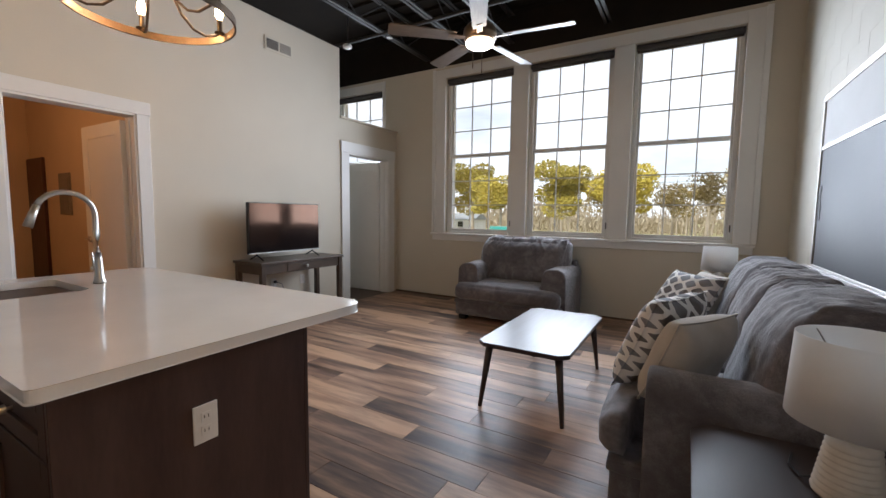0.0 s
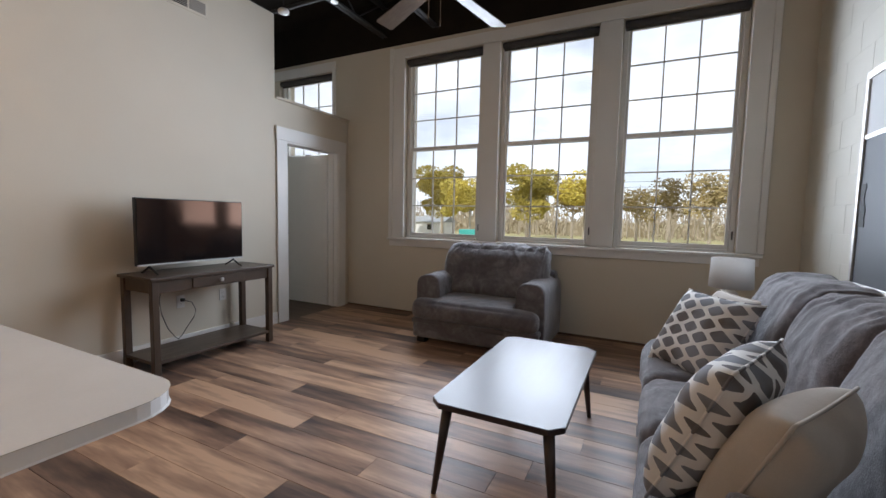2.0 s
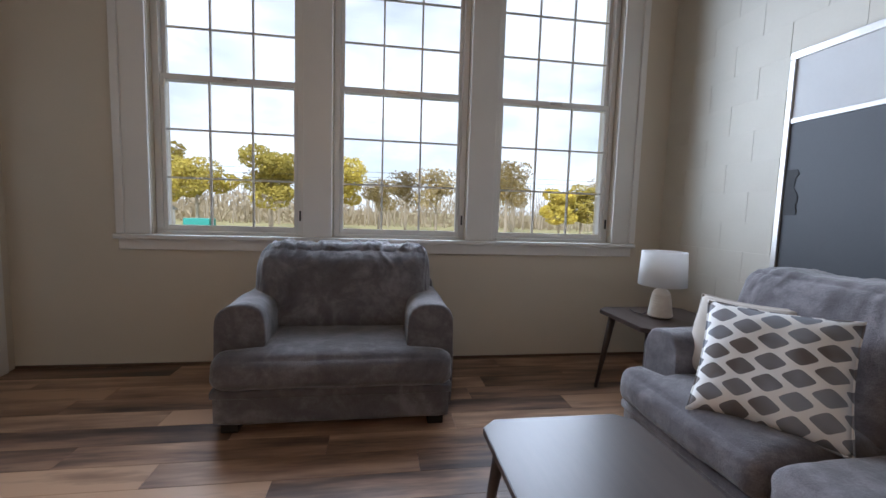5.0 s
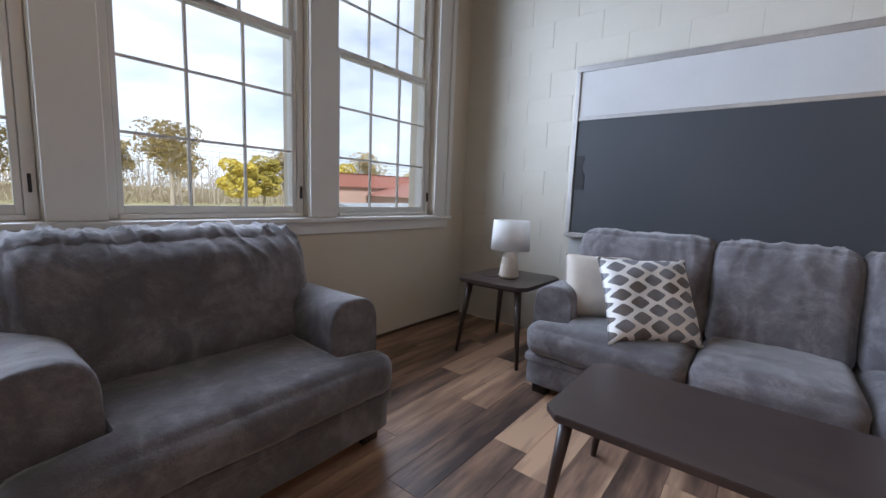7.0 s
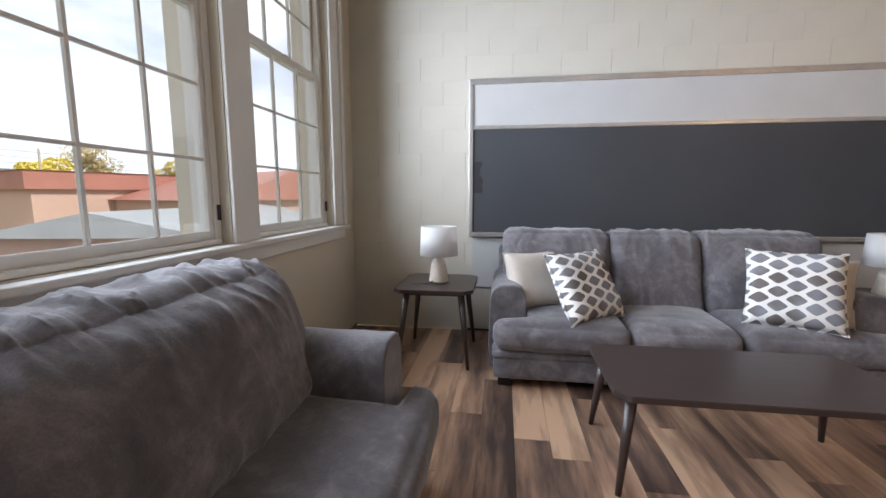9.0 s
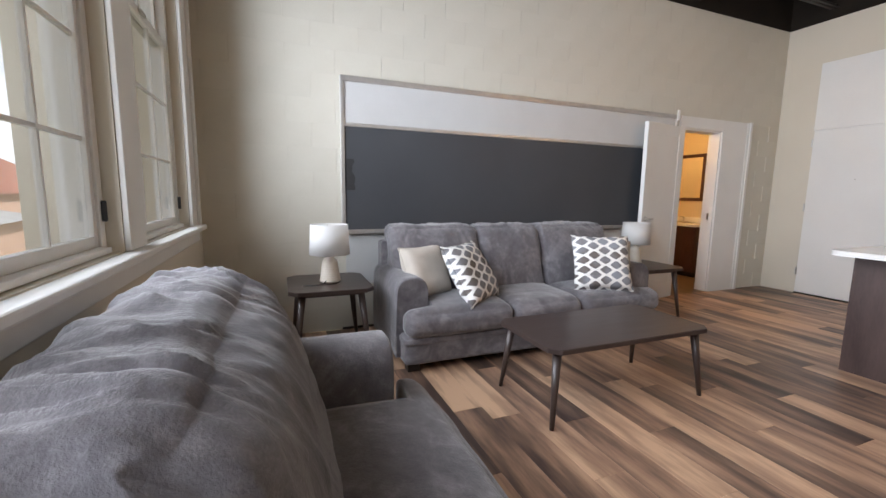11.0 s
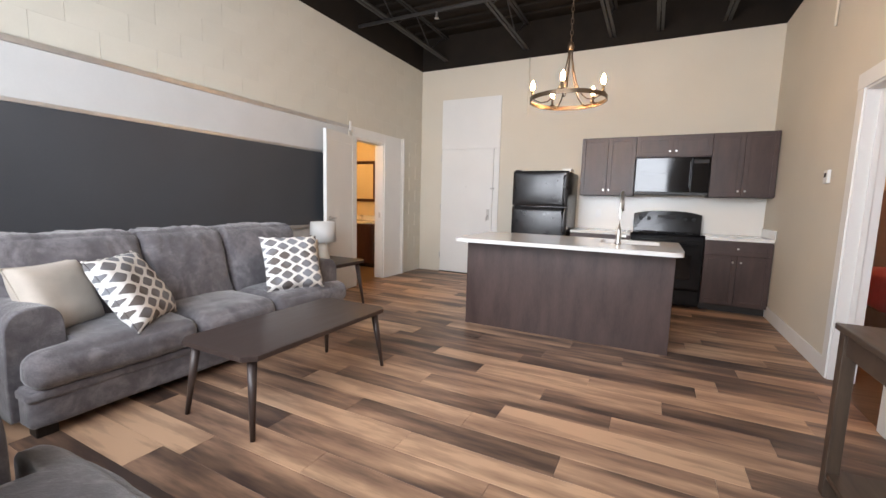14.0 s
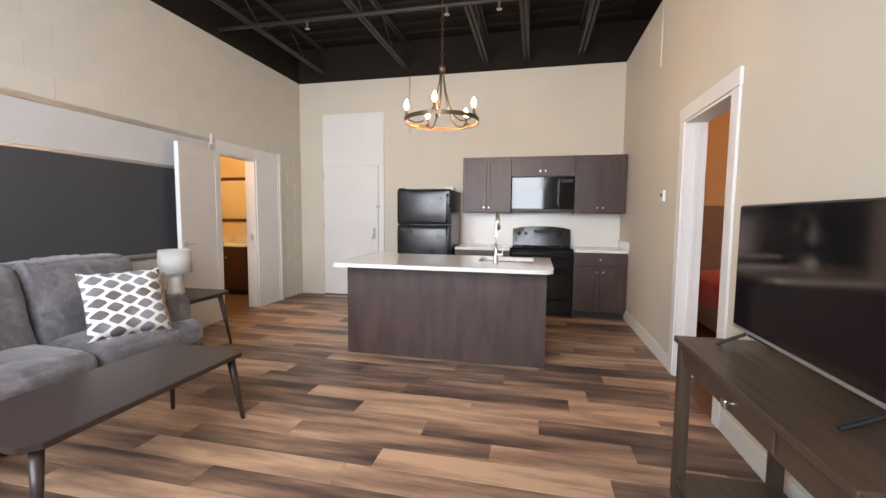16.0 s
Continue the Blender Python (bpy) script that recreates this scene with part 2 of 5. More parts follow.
QUARTZ = mat("white_quartz", (0.80, 0.78, 0.75), (0.74, 0.72, 0.69), 5.0, 0.10, fine=140)
TILE = mat("white_splash_tile", (0.80, 0.78, 0.73), (0.77, 0.75, 0.70), 3, 0.25)
BLACKGLOSS = mat("black_appliance", (0.010, 0.010, 0.011), (0.014, 0.014, 0.015), 8, 0.14, 0.0003, fine=220, spec=0.35)
BLACKTEX = mat("black_textured_steel", (0.013, 0.013, 0.014), (0.020, 0.020, 0.021), 12, 0.22, 0.0008, fine=260)
BLACKGLASS = mat("black_glass", (0.006, 0.006, 0.007), (0.008, 0.008, 0.009), 5, 0.04)
SCREEN = mat("tv_screen", (0.006, 0.006, 0.007), (0.008, 0.008, 0.009), 3, 0.10, spec=0.8)
SCREEN.node_tree.nodes["Principled BSDF"].inputs["Specular Tint"].default_value = (1.0, 0.55, 0.36, 1)
BLACKPLASTIC = mat("black_plastic", (0.015, 0.015, 0.016), rough=0.4)
CHROME = mat("brushed_nickel", (0.62, 0.60, 0.57), (0.55, 0.53, 0.50), 30, 0.32, metal=1.0)
SINKSTEEL = mat("sink_steel", (0.45, 0.45, 0.45), (0.38, 0.38, 0.38), 20, 0.3, metal=1.0)
BRONZE = mat("aged_bronze", (0.16, 0.115, 0.075), (0.10, 0.07, 0.045), 14, 0.38, metal=0.85)
FANMETAL = mat("fan_bronze", (0.24, 0.17, 0.11), (0.18, 0.12, 0.08), 12, 0.32, metal=0.8)
BLADE = mat("fan_blade_wood", (0.14, 0.10, 0.065), (0.095, 0.068, 0.044), 4, 0.45, stretch=(2, 14, 1))
SHADE = mat("white_linen_shade", (0.84, 0.83, 0.81), (0.80, 0.79, 0.77), 20, 0.9, 0.0006, fine=220)
sn, sl = SHADE.node_tree.nodes, SHADE.node_tree.links
s_tr, s_mx = sn.new("ShaderNodeBsdfTranslucent"), sn.new("ShaderNodeMixShader")
s_tr.inputs["Color"].default_value, s_mx.inputs["Fac"].default_value = (0.85, 0.84, 0.82, 1), 0.45
sl.new(sn["Principled BSDF"].outputs["BSDF"], s_mx.inputs[1])
sl.new(s_tr.outputs["BSDF"], s_mx.inputs[2])
sl.new(s_mx.outputs["Shader"], sn["Material Output"].inputs["Surface"])
CERAMIC = mat("cream_ceramic", (0.72, 0.66, 0.57), (0.60, 0.53, 0.44), 7, 0.3, 0.0008)
PLASTIC = mat("white_plastic", (0.80, 0.79, 0.76), rough=0.4)
GREYPLASTIC = mat("grey_vent_metal", (0.33, 0.30, 0.26), rough=0.5)
DARKVENT = mat("dark_vent_gap", (0.06, 0.052, 0.045), rough=0.8)
BULB = glow("lit_bulb", (1.0, 0.58, 0.26), 270.0)
DIFFUSER = glow("lit_diffuser", (1.0, 0.88, 0.72), 30.0)
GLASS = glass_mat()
MIRROR = mat("mirror_silver", (0.9, 0.9, 0.9), (0.88, 0.88, 0.88), 4, 0.03, metal=1.0)
CURTAIN = mat("striped_curtain", (0.62, 0.55, 0.42), (0.10, 0.08, 0.06), 3.2, 0.9, stretch=(5.5, 0.1, 0.02), fine=9)
BATHWALL = mat("bath_wall_paint", (0.72, 0.60, 0.42), (0.68, 0.56, 0.39), 2, 0.7)
BEDWALL = mat("bedroom_wall_paint", (0.60, 0.47, 0.33), (0.56, 0.44, 0.31), 2, 0.75)
VANITY = mat("red_brown_wood", (0.075, 0.028, 0.020), (0.05, 0.018, 0.013), 4, 0.4, stretch=(6, 6, 1))
HEADBOARD = mat("grey_headboard_fabric", (0.24, 0.20, 0.19), (0.19, 0.16, 0.15), 8, 0.9, 0.002)
RED = mat("red_blanket", (0.42, 0.018, 0.025), (0.30, 0.012, 0.018), 6, 0.85, 0.004, sheen=0.2)
LINEN = mat("grey_bed_linen", (0.5, 0.48, 0.46), rough=0.9)
PANELGREY = mat("electrical_panel_grey", (0.20, 0.18, 0.16), rough=0.5)
BLIND = mat("grey_roller_blind", (0.075, 0.068, 0.066), (0.06, 0.055, 0.053), 20, 0.8)
LEAF = mat("yellow_green_leaves", (0.56, 0.44, 0.07), (0.44, 0.37, 0.07), 0.6, 0.8, fine=3, vary=0.25)
LEAF2 = mat("olive_brown_leaves", (0.46, 0.35, 0.15), (0.33, 0.27, 0.12), 0.5, 0.8, fine=3, vary=0.25)
for m in (LEAF, LEAF2):
    ln, ll = m.node_tree.nodes, m.node_tree.links
    l_tr, l_mx = ln.new("ShaderNodeBsdfTranslucent"), ln.new("ShaderNodeMixShader")
    l_mx.inputs["Fac"].default_value = 0.25
    ll.new(ln["Principled BSDF"].inputs["Base Color"].links[0].from_socket, l_tr.inputs["Color"])
    ll.new(ln["Principled BSDF"].outputs["BSDF"], l_mx.inputs[1])
    ll.new(l_tr.outputs["BSDF"], l_mx.inputs[2])
    ll.new(l_mx.outputs["Shader"], ln["Material Output"].inputs["Surface"])
BARK = mat("grey_brown_bark", (0.40, 0.34, 0.26), (0.32, 0.27, 0.20), 3, 0.9, 0.02)
WOODS = mat("bare_woods", (0.48, 0.40, 0.28), (0.40, 0.33, 0.22), 0.2, 0.9, fine=1.0)
GRASS = mat("dry_grass", (0.34, 0.30, 0.14), (0.26, 0.24, 0.11), 0.08, 0.95, fine=0.8)
ASPHALT = mat("pale_asphalt", (0.24, 0.24, 0.24), (0.20, 0.20, 0.20), 0.3, 0.9, fine=6)
BRICKWALL = mat("buff_brick_wall", (0.44, 0.30, 0.23), (0.40, 0.265, 0.20), 0.8, 0.9, fine=8)
REDBAND = mat("red_metal_fascia", (0.32, 0.13, 0.09), (0.27, 0.11, 0.075), 1, 0.6)
GREYROOF = mat("grey_metal_roof", (0.30, 0.31, 0.31), (0.24, 0.25, 0.25), 0.8, 0.6)
GREENROOF = mat("green_metal_roof", (0.10, 0.22, 0.16), (0.085, 0.19, 0.14), 0.8, 0.6)
CARWHITE = mat("white_car_paint", (0.7, 0.7, 0.7), rough=0.25)
CARBLUE = mat("blue_car_paint", (0.10, 0.20, 0.32), rough=0.25)
TEAL = mat("teal_container_paint", (0.05, 0.33, 0.28), rough=0.5)

# ---- building helpers ----


def thing(name, label, category, at=(0, 0, 0), rz=0.0, group="", kind=""):
    ob = new(name)
    ob.empty_display_size = 0.1
    ob.matrix_basis = pose(*at, 0, 0, rz)
    return tagged(ob, label, category, group, kind)


def part(name, bm, material, parent=None, label="", smooth=False, m=None, kind=""):
    me = bpy.data.meshes.new(name)
    bm.to_mesh(me)
    bm.free()
    me.materials.append(material)
    if smooth:
        me.shade_smooth()
    ob = new(name, me)
    ob.parent = parent
    if m is not None:
        ob.matrix_basis = m
    return tagged(ob, label, kind=kind)


def box(x0, x1, y0, y1, z0, z1, bevel=0.0, into=None, seg=2):
    bm = bmesh.new()
    bmesh.ops.create_cube(bm, size=1.0)
    sx, sy, sz = abs(x1 - x0), abs(y1 - y0), abs(z1 - z0)
    for v in bm.verts:
        v.co = Vector(((x0 + x1) / 2 + v.co.x * sx, (y0 + y1) / 2 + v.co.y * sy, (z0 + z1) / 2 + v.co.z * sz))
    if bevel:
        bmesh.ops.bevel(bm, geom=bm.edges[:], offset=min(bevel, 0.45 * min(sx, sy, sz)), segments=seg, affect="EDGES", profile=0.5)
    return join(into, bm)


def join(into, bm):
    if into is None:
        return bm
    tmp = bpy.data.meshes.new("tmp")
    bm.to_mesh(tmp)
    bm.free()
    into.from_mesh(tmp)
    bpy.data.meshes.remove(tmp)
    return into


def rod(p0, p1, r0, r1=None, seg=14, into=None):
    r1 = r0 if r1 is None else r1
    p0, p1 = Vector(p0), Vector(p1)
    bm = bmesh.new()
    bmesh.ops.create_cone(bm, cap_ends=True, segments=seg, radius1=r0, radius2=r1, depth=(p1 - p0).length)
    turn = (p1 - p0).to_track_quat("Z", "Y").to_matrix().to_4x4()
    bm.transform(Matrix.Translation((p0 + p1) / 2) @ turn)
    return join(into, bm)


def lathe(profile, seg=32, into=None):
    bm = bmesh.new()
    rings = [[bm.verts.new((r * math.cos(2 * math.pi * i / seg), r * math.sin(2 * math.pi * i / seg), z)) for i in range(seg)] for r, z in profile]
    for a, b in zip(rings, rings[1:]):
        for i in range(seg):
            bm.faces.new((a[i], a[(i + 1) % seg], b[(i + 1) % seg], b[i]))
    bm.faces.new(list(reversed(rings[0])))
    bm.faces.new(rings[-1])
    return join(into, bm)


def tube(points, r, seg=10, into=None, closed=False):
    pts = [Vector(p) for p in points]
    bm = bmesh.new()
    rings = []
    for i, p in enumerate(pts):
        a = pts[i - 1] if (i or closed) else p
        b = pts[(i + 1) % len(pts)] if (i < len(pts) - 1 or closed) else p
        turn = (b - a).to_track_quat("Z", "Y").to_matrix()
        rings.append([bm.verts.new(p + turn @ Vector((r * math.cos(2 * math.pi * k / seg), r * math.sin(2 * math.pi * k / seg), 0))) for k in range(seg)])
    pairs = list(zip(rings, rings[1:])) + ([(rings[-1], rings[0])] if closed else [])
    for a, b in pairs:
        for k in range(seg):
            bm.faces.new((a[k], a[(k + 1) % seg], b[(k + 1) % seg], b[k]))
    if not closed:
        bm.faces.new(list(reversed(rings[0])))
        bm.faces.new(rings[-1])
    return join(into, bm)


def soft(x0, x1, y0, y1, z0, z1, r=0.06, puff=(0, 0, 0), crumple=0.008, seed=0, cuts=18, freq=5.0, warp=None, ridge=0.0):
    """A stuffed block: rounded edges, faces puffed outwards, the surface slightly crumpled."""
    bm = bmesh.new()
    bmesh.ops.create_cube(bm, size=2.0)
    bmesh.ops.subdivide_edges(bm, edges=bm.edges[:], cuts=cuts, use_grid_fill=True)
    half = Vector(((x1 - x0) / 2, (y1 - y0) / 2, (z1 - z0) / 2))
    mid = Vector(((x1 + x0) / 2, (y1 + y0) / 2, (z1 + z0) / 2))
    rr = min(r, *(0.95 * h for h in half))
    off = Vector((seed * 7.3, seed * 3.1, seed * 1.7))
    for v in bm.verts:
        u = v.co.copy()
        q = Vector([math.copysign(abs(u[i]) ** 0.8, u[i]) * half[i] for i in range(3)])
        c = Vector([max(-half[i] + rr, min(half[i] - rr, q[i])) for i in range(3)])
        d = q - c
        n = d.normalized() if d.length > 1e-6 else Vector((0, 0, 1))
        p = c + n * min(rr, d.length) if d.length > 1e-6 else c
        p = c + n * rr if d.length > 1e-6 and max(abs(u[i]) for i in range(3)) > 0.999 else p
        for i in range(3):
            j, k = (i + 1) % 3, (i + 2) % 3
            p[i] += puff[i] * math.copysign(1, u[i]) * (abs(u[i]) ** 2) * max(0, 1 - u[j] ** 2) * max(0, 1 - u[k] ** 2)
        w = noise.noise((p + off) * freq) * 0.65 + noise.noise((p + off) * freq * 2.7) * 0.35
        p += n * w * crumple
        if ridge:
            s = (p + off)
            f = 1 - abs(noise.noise(Vector((s.x * 11 + 1.5 * noise.noise(s * 3), s.y * 1.8, s.z * 2.2)))) * 2.2
            g = 1 - abs(noise.noise(Vector((s.x * 24 + 4, s.y * 3 + s.x * 3, s.z * 3)))) * 2.2
            h = 1 - abs(noise.noise(Vector((s.x * 30 + s.y * 9, s.y * 7 - s.x * 6, s.z * 7)))) * 2.4
            p += n * ridge * (max(0, f) ** 2 + 0.7 * max(0, g) ** 3 + 0.15 * max(0, h) ** 3) * (0.25 + 0.75 * max(0, u.z) ** 2)
        if warp:
            p = warp(p, u)
        v.co = p + mid
    return bm


def pillow(w, h, t, seed=0, cuts=22):
    """A square cushion in its own x-y plane, with pinched corners."""
    bm = bmesh.new()
    bmesh.ops.create_grid(bm, x_segments=cuts, y_segments=cuts, size=1.0)
    bm2 = bm.copy()
    for b, s in ((bm, 1), (bm2, -1)):
        for v in b.verts:
            x, y = v.co.x, v.co.y
            body = (max(0, 1 - x ** 4) * max(0, 1 - y ** 4)) ** 0.55
            pin = 1 - 0.07 * (1 - y * y) * abs(x) ** 3
            pin2 = 1 - 0.07 * (1 - x * x) * abs(y) ** 3
            z = s * t / 2 * body + 0.010 * noise.noise(Vector((x * 2 + seed, y * 2, s * 3.0))) * (1 if body > 0.02 else 0)
            v.co = Vector((x * w / 2 * pin, y * h / 2 * pin2, z))
        if s < 0:
            bmesh.ops.reverse_faces(b, faces=b.faces[:])
    join(bm, bm2)
    bmesh.ops.remove_doubles(bm, verts=bm.verts[:], dist=0.0008)
    return bm


def wall(name, pieces, material, label, kind="structure"):
    """One wall out of butted boxes."""
    bm = bmesh.new()
    for p in pieces:
        box(*p, into=bm)
    return tagged(part(name, bm, material), label, "wall", kind=kind)

# ---- the large structure ----
XE, XW, YS, YN = 0.82, -4.22, -1.33, 5.72     # inner faces of the four walls
TOP, DECK = 3.48, 4.02
WIN = (-2.755, -1.47, -0.185)                 # centres of the three windows
BEDWIN = -5.03
HALF, SILL, HEAD = 0.53, 1.0, 3.30

# east wall: block wall with the bathroom door
BY0, BY1 = -0.18, 0.56
wall("wall_east", [(XE + 0.006, XE + 0.16, YS - 0.15, BY0, 0, TOP), (XE + 0.006, XE + 0.16, BY0, BY1, 2.10, TOP), (XE + 0.006, XE + 0.16, BY1, YN + 0.3, 0, TOP)], BLOCK, "cream painted concrete block wall")
wall("wall_south", [(XW - 0.15, XE + 0.006, YS - 0.15, YS, 0, TOP)], CREAM, "cream painted kitchen wall")
D0, D1, DH = 1.20, 2.02, 2.11                 # bedroom door in the television wall
P0, P1 = 4.60, 5.50                           # second door, in the low partition
wall("wall_west", [(XW - 0.15, XW, YS, D0, 0, TOP), (XW - 0.15, XW, D0, D1, DH, TOP), (XW - 0.15, XW, D1, 4.45, 0, TOP)], CREAM, "cream painted wall behind the television")
wall("wall_partition", [(XW - 0.13, XW - 0.004, 4.45, P0, 0, 2.57), (XW - 0.13, XW - 0.004, P0, P1, 2.12, 2.57), (XW - 0.13, XW - 0.004, P1, YN, 0, 2.57)], CREAM, "low cream partition wall open above")
cuts = [-9.0]
for c in (BEDWIN, *WIN):
    cuts += [c - HALF, c + HALF]
cuts.append(XE + 0.006)
pieces = [(cuts[i], cuts[i + 1], YN, YN + 0.3, 0, TOP) for i in range(0, len(cuts), 2)]
for c in (BEDWIN, *WIN):
    pieces += [(c - HALF, c + HALF, YN, YN + 0.3, 0, SILL), (c - HALF, c + HALF, YN, YN + 0.3, HEAD, TOP)]
wall("wall_north", pieces, CREAM, "cream window wall with tall sash windows")

# black upper band, deck
bm = bmesh.new()
for p in ((XE, XE + 0.16, YS - 0.15, YN + 0.3, TOP, DECK), (-9.0, XE, YS - 0.15, YS + 0.004, TOP, DECK), (-9.0, XE, YN - 0.004, YN + 0.3, TOP, DECK), (-9.0, XE + 0.16, YS - 0.15, YN + 0.3, DECK, DECK + 0.15)):
    box(*p, into=bm)
for k in range(26):
    y = YS + 0.2 + k * 0.27
    box(-4.2, XE - 0.01, y, y + 0.12, DECK - 0.035, DECK, into=bm)
tagged(part("ceiling", bm, DARKCEIL), "open black-painted metal deck ceiling", "ceiling", kind="structure")
bm = box(XW - 0.15, XW - 0.004, YS, 4.45, TOP, TOP + 0.02)
tagged(part("trim", bm, DARKCEIL), "dark cap on the television wall", "trim", kind="structure")


def joist(x):
    t = thing("ceiling_joist", "black open-web steel bar joist under the deck", "joist", (x, 0, 0), group="bar joists")
    for name, z in (("bottom_chord", 3.60), ("top_chord", 3.96)):
        bm = box(-0.045, -0.008, YS + 0.01, YN - 0.01, z, z + 0.006)
        box(0.008, 0.045, YS + 0.01, YN - 0.01, z, z + 0.006, into=bm)
        box(-0.014, -0.008, YS + 0.01, YN - 0.01, z + 0.006, z + 0.045, into=bm)
        box(0.008, 0.014, YS + 0.01, YN - 0.01, z + 0.006, z + 0.045, into=bm)
        part(name, bm, STEEL, t)
    n = 14
    for k in range(n):
        ya, yb = YS + 0.1 + k * (YN - YS - 0.2) / n, YS + 0.1 + (k + 1) * (YN - YS - 0.2) / n
        za, zb = (3.62, 3.97) if k % 2 else (3.97, 3.62)
        part("web_bar", rod((0, ya, za), (0, yb, zb), 0.009, seg=6), STEEL, t)


for x in (0.35, -1.03, -2.27, -2.86, -3.61):
    joist(x)
pipe = thing("sprinkler_pipe", "black sprinkler pipe hung across the bar joists", "pipe")
part("pipe_run", rod((XE - 0.02, 0.455, 3.58), (-4.2, 0.455, 3.58), 0.022), STEEL, pipe, smooth=True)
for x in (-0.4, -2.06, -2.62):
    bm = rod((x, 0.455, 3.56), (x, 0.455, 3.49), 0.014)
    rod((x, 0.455, 3.49), (x, 0.455, 3.485), 0.03, into=bm)
    part("sprinkler_head", bm, CHROME, pipe, "small chrome sprinkler head")
pipe = thing("sprinkler_pipe", "black sprinkler pipe near the windows", "pipe")
part("pipe_run", rod((XE - 0.02, 4.6, 3.60), (-8.0, 4.6, 3.60), 0.022), STEEL, pipe, smooth=True)
bm = rod((-3.487, 4.6, 3.6), (-3.487, 4.6, 3.53), 0.014)
rod((-3.487, 4.6, 3.53), (-3.487, 4.6, 3.52), 0.04, into=bm)
part("sprinkler_head", bm, CHROME, pipe, "small chrome sprinkler head")
smoke = thing("smoke_detector", "round white smoke detector by the wall top", "detector", (-4.06, 4.44, 3.44))
part("detector_body", lathe([(0.03, 0), (0.055, 0.012), (0.06, 0.035), (0.05, 0.05)], 24), PLASTIC, smoke, smooth=True)
part("stem", rod((0, 0, 0.05), (0, 0, 0.58), 0.008), STEEL, smoke)

# side rooms: plain shells seen through the openings
wall("wall_bath", [(XE + 0.16, 2.9, -1.55, -1.40, 0, 2.7), (2.9, 3.05, -1.55, 1.9, 0, 2.7), (XE + 0.16, 3.05, 1.9, 2.05, 0, 2.7), (XE + 0.16, 3.05, -1.55, 2.05, 2.7, 2.8)], BATHWALL, "warm cream bathroom walls")
wall("wall_bedroom", [(-9.0, XW - 0.15, YS - 0.15, YS, 0, TOP), (-9.15, -9.0, YS - 0.15, YN + 0.3, 0, DECK), (-9.0, XW - 0.15, 2.55, 2.70, 0, TOP), (-9.0, XW - 0.15, YS - 0.15, 2.70, TOP, TOP + 0.1)], BEDWALL, "tan bedroom walls")
# pale lining added out of view, bounces daylight onto the leaf of door_2
wall("wall_second_bedroom", [(-8.98, XW - 0.152, 2.702, 2.72, 0, TOP), (-8.998, -8.98, 2.72, YN, 0, TOP)], CREAM, "unseen cream lining added to bounce light in the second bedroom")
for nm, r in (("floor_bath", (XE, 3.05, -1.55, 2.05)), ("floor_bedroom", (-9.0, XW - 0.004, YS - 0.15, YN + 0.3))):
    tagged(part(nm, box(*r, -0.1, -0.004), WOODFLOOR), "brown wood-look floor of the side room", "floor", kind="structure")

# trim round windows
bm = bmesh.new()
x0, x1 = WIN[0] - HALF, WIN[2] + HALF
yf = YN - 0.022
box(x0 - 0.215, x0 - 0.004, yf, YN - 0.001, SILL, 3.43, 0.004, bm)
box(x1 + 0.004, x1 + 0.205, yf, YN - 0.001, SILL, 3.43, 0.004, bm)
box(x0 - 0.225, x0 - 0.17, yf - 0.02, yf, SILL, 3.44, 0.006, bm)
box(x1 + 0.155, x1 + 0.21, yf - 0.02, yf, SILL, 3.44, 0.006, bm)
box(x0 - 0.004, x1 + 0.004, yf, YN - 0.001, HEAD + 0.004, 3.43, 0.004, bm)
for a, b in ((WIN[0], WIN[1]), (WIN[1], WIN[2])):
    box(a + HALF + 0.004, b - HALF - 0.004, yf, YN - 0.001, SILL, HEAD, 0.004, bm)
tagged(part("trim", bm, TRIM), "white painted boards round the windows", "trim", kind="structure")
bm = box(x0 - 0.23, x1 + 0.20, YN - 0.075, YN - 0.001, 0.965, SILL - 0.002, 0.008)
box(x0 - 0.215, x1 + 0.185, YN - 0.03, YN - 0.001, 0.885, 0.965, 0.005, bm)
tagged(part("window_sill", bm, TRIM), "long white window sill and apron", "sill", kind="structure")
bm = box(BEDWIN + HALF, BEDWIN + HALF + 0.06, yf, YN - 0.001, SILL, 3.43, 0.004)
box(BEDWIN - HALF - 0.1, BEDWIN + HALF, yf, YN - 0.001, HEAD, 3.43, 0.004, bm)
tagged(part("trim", bm, TRIM), "white painted boards round the bedroom window", "trim", kind="structure")


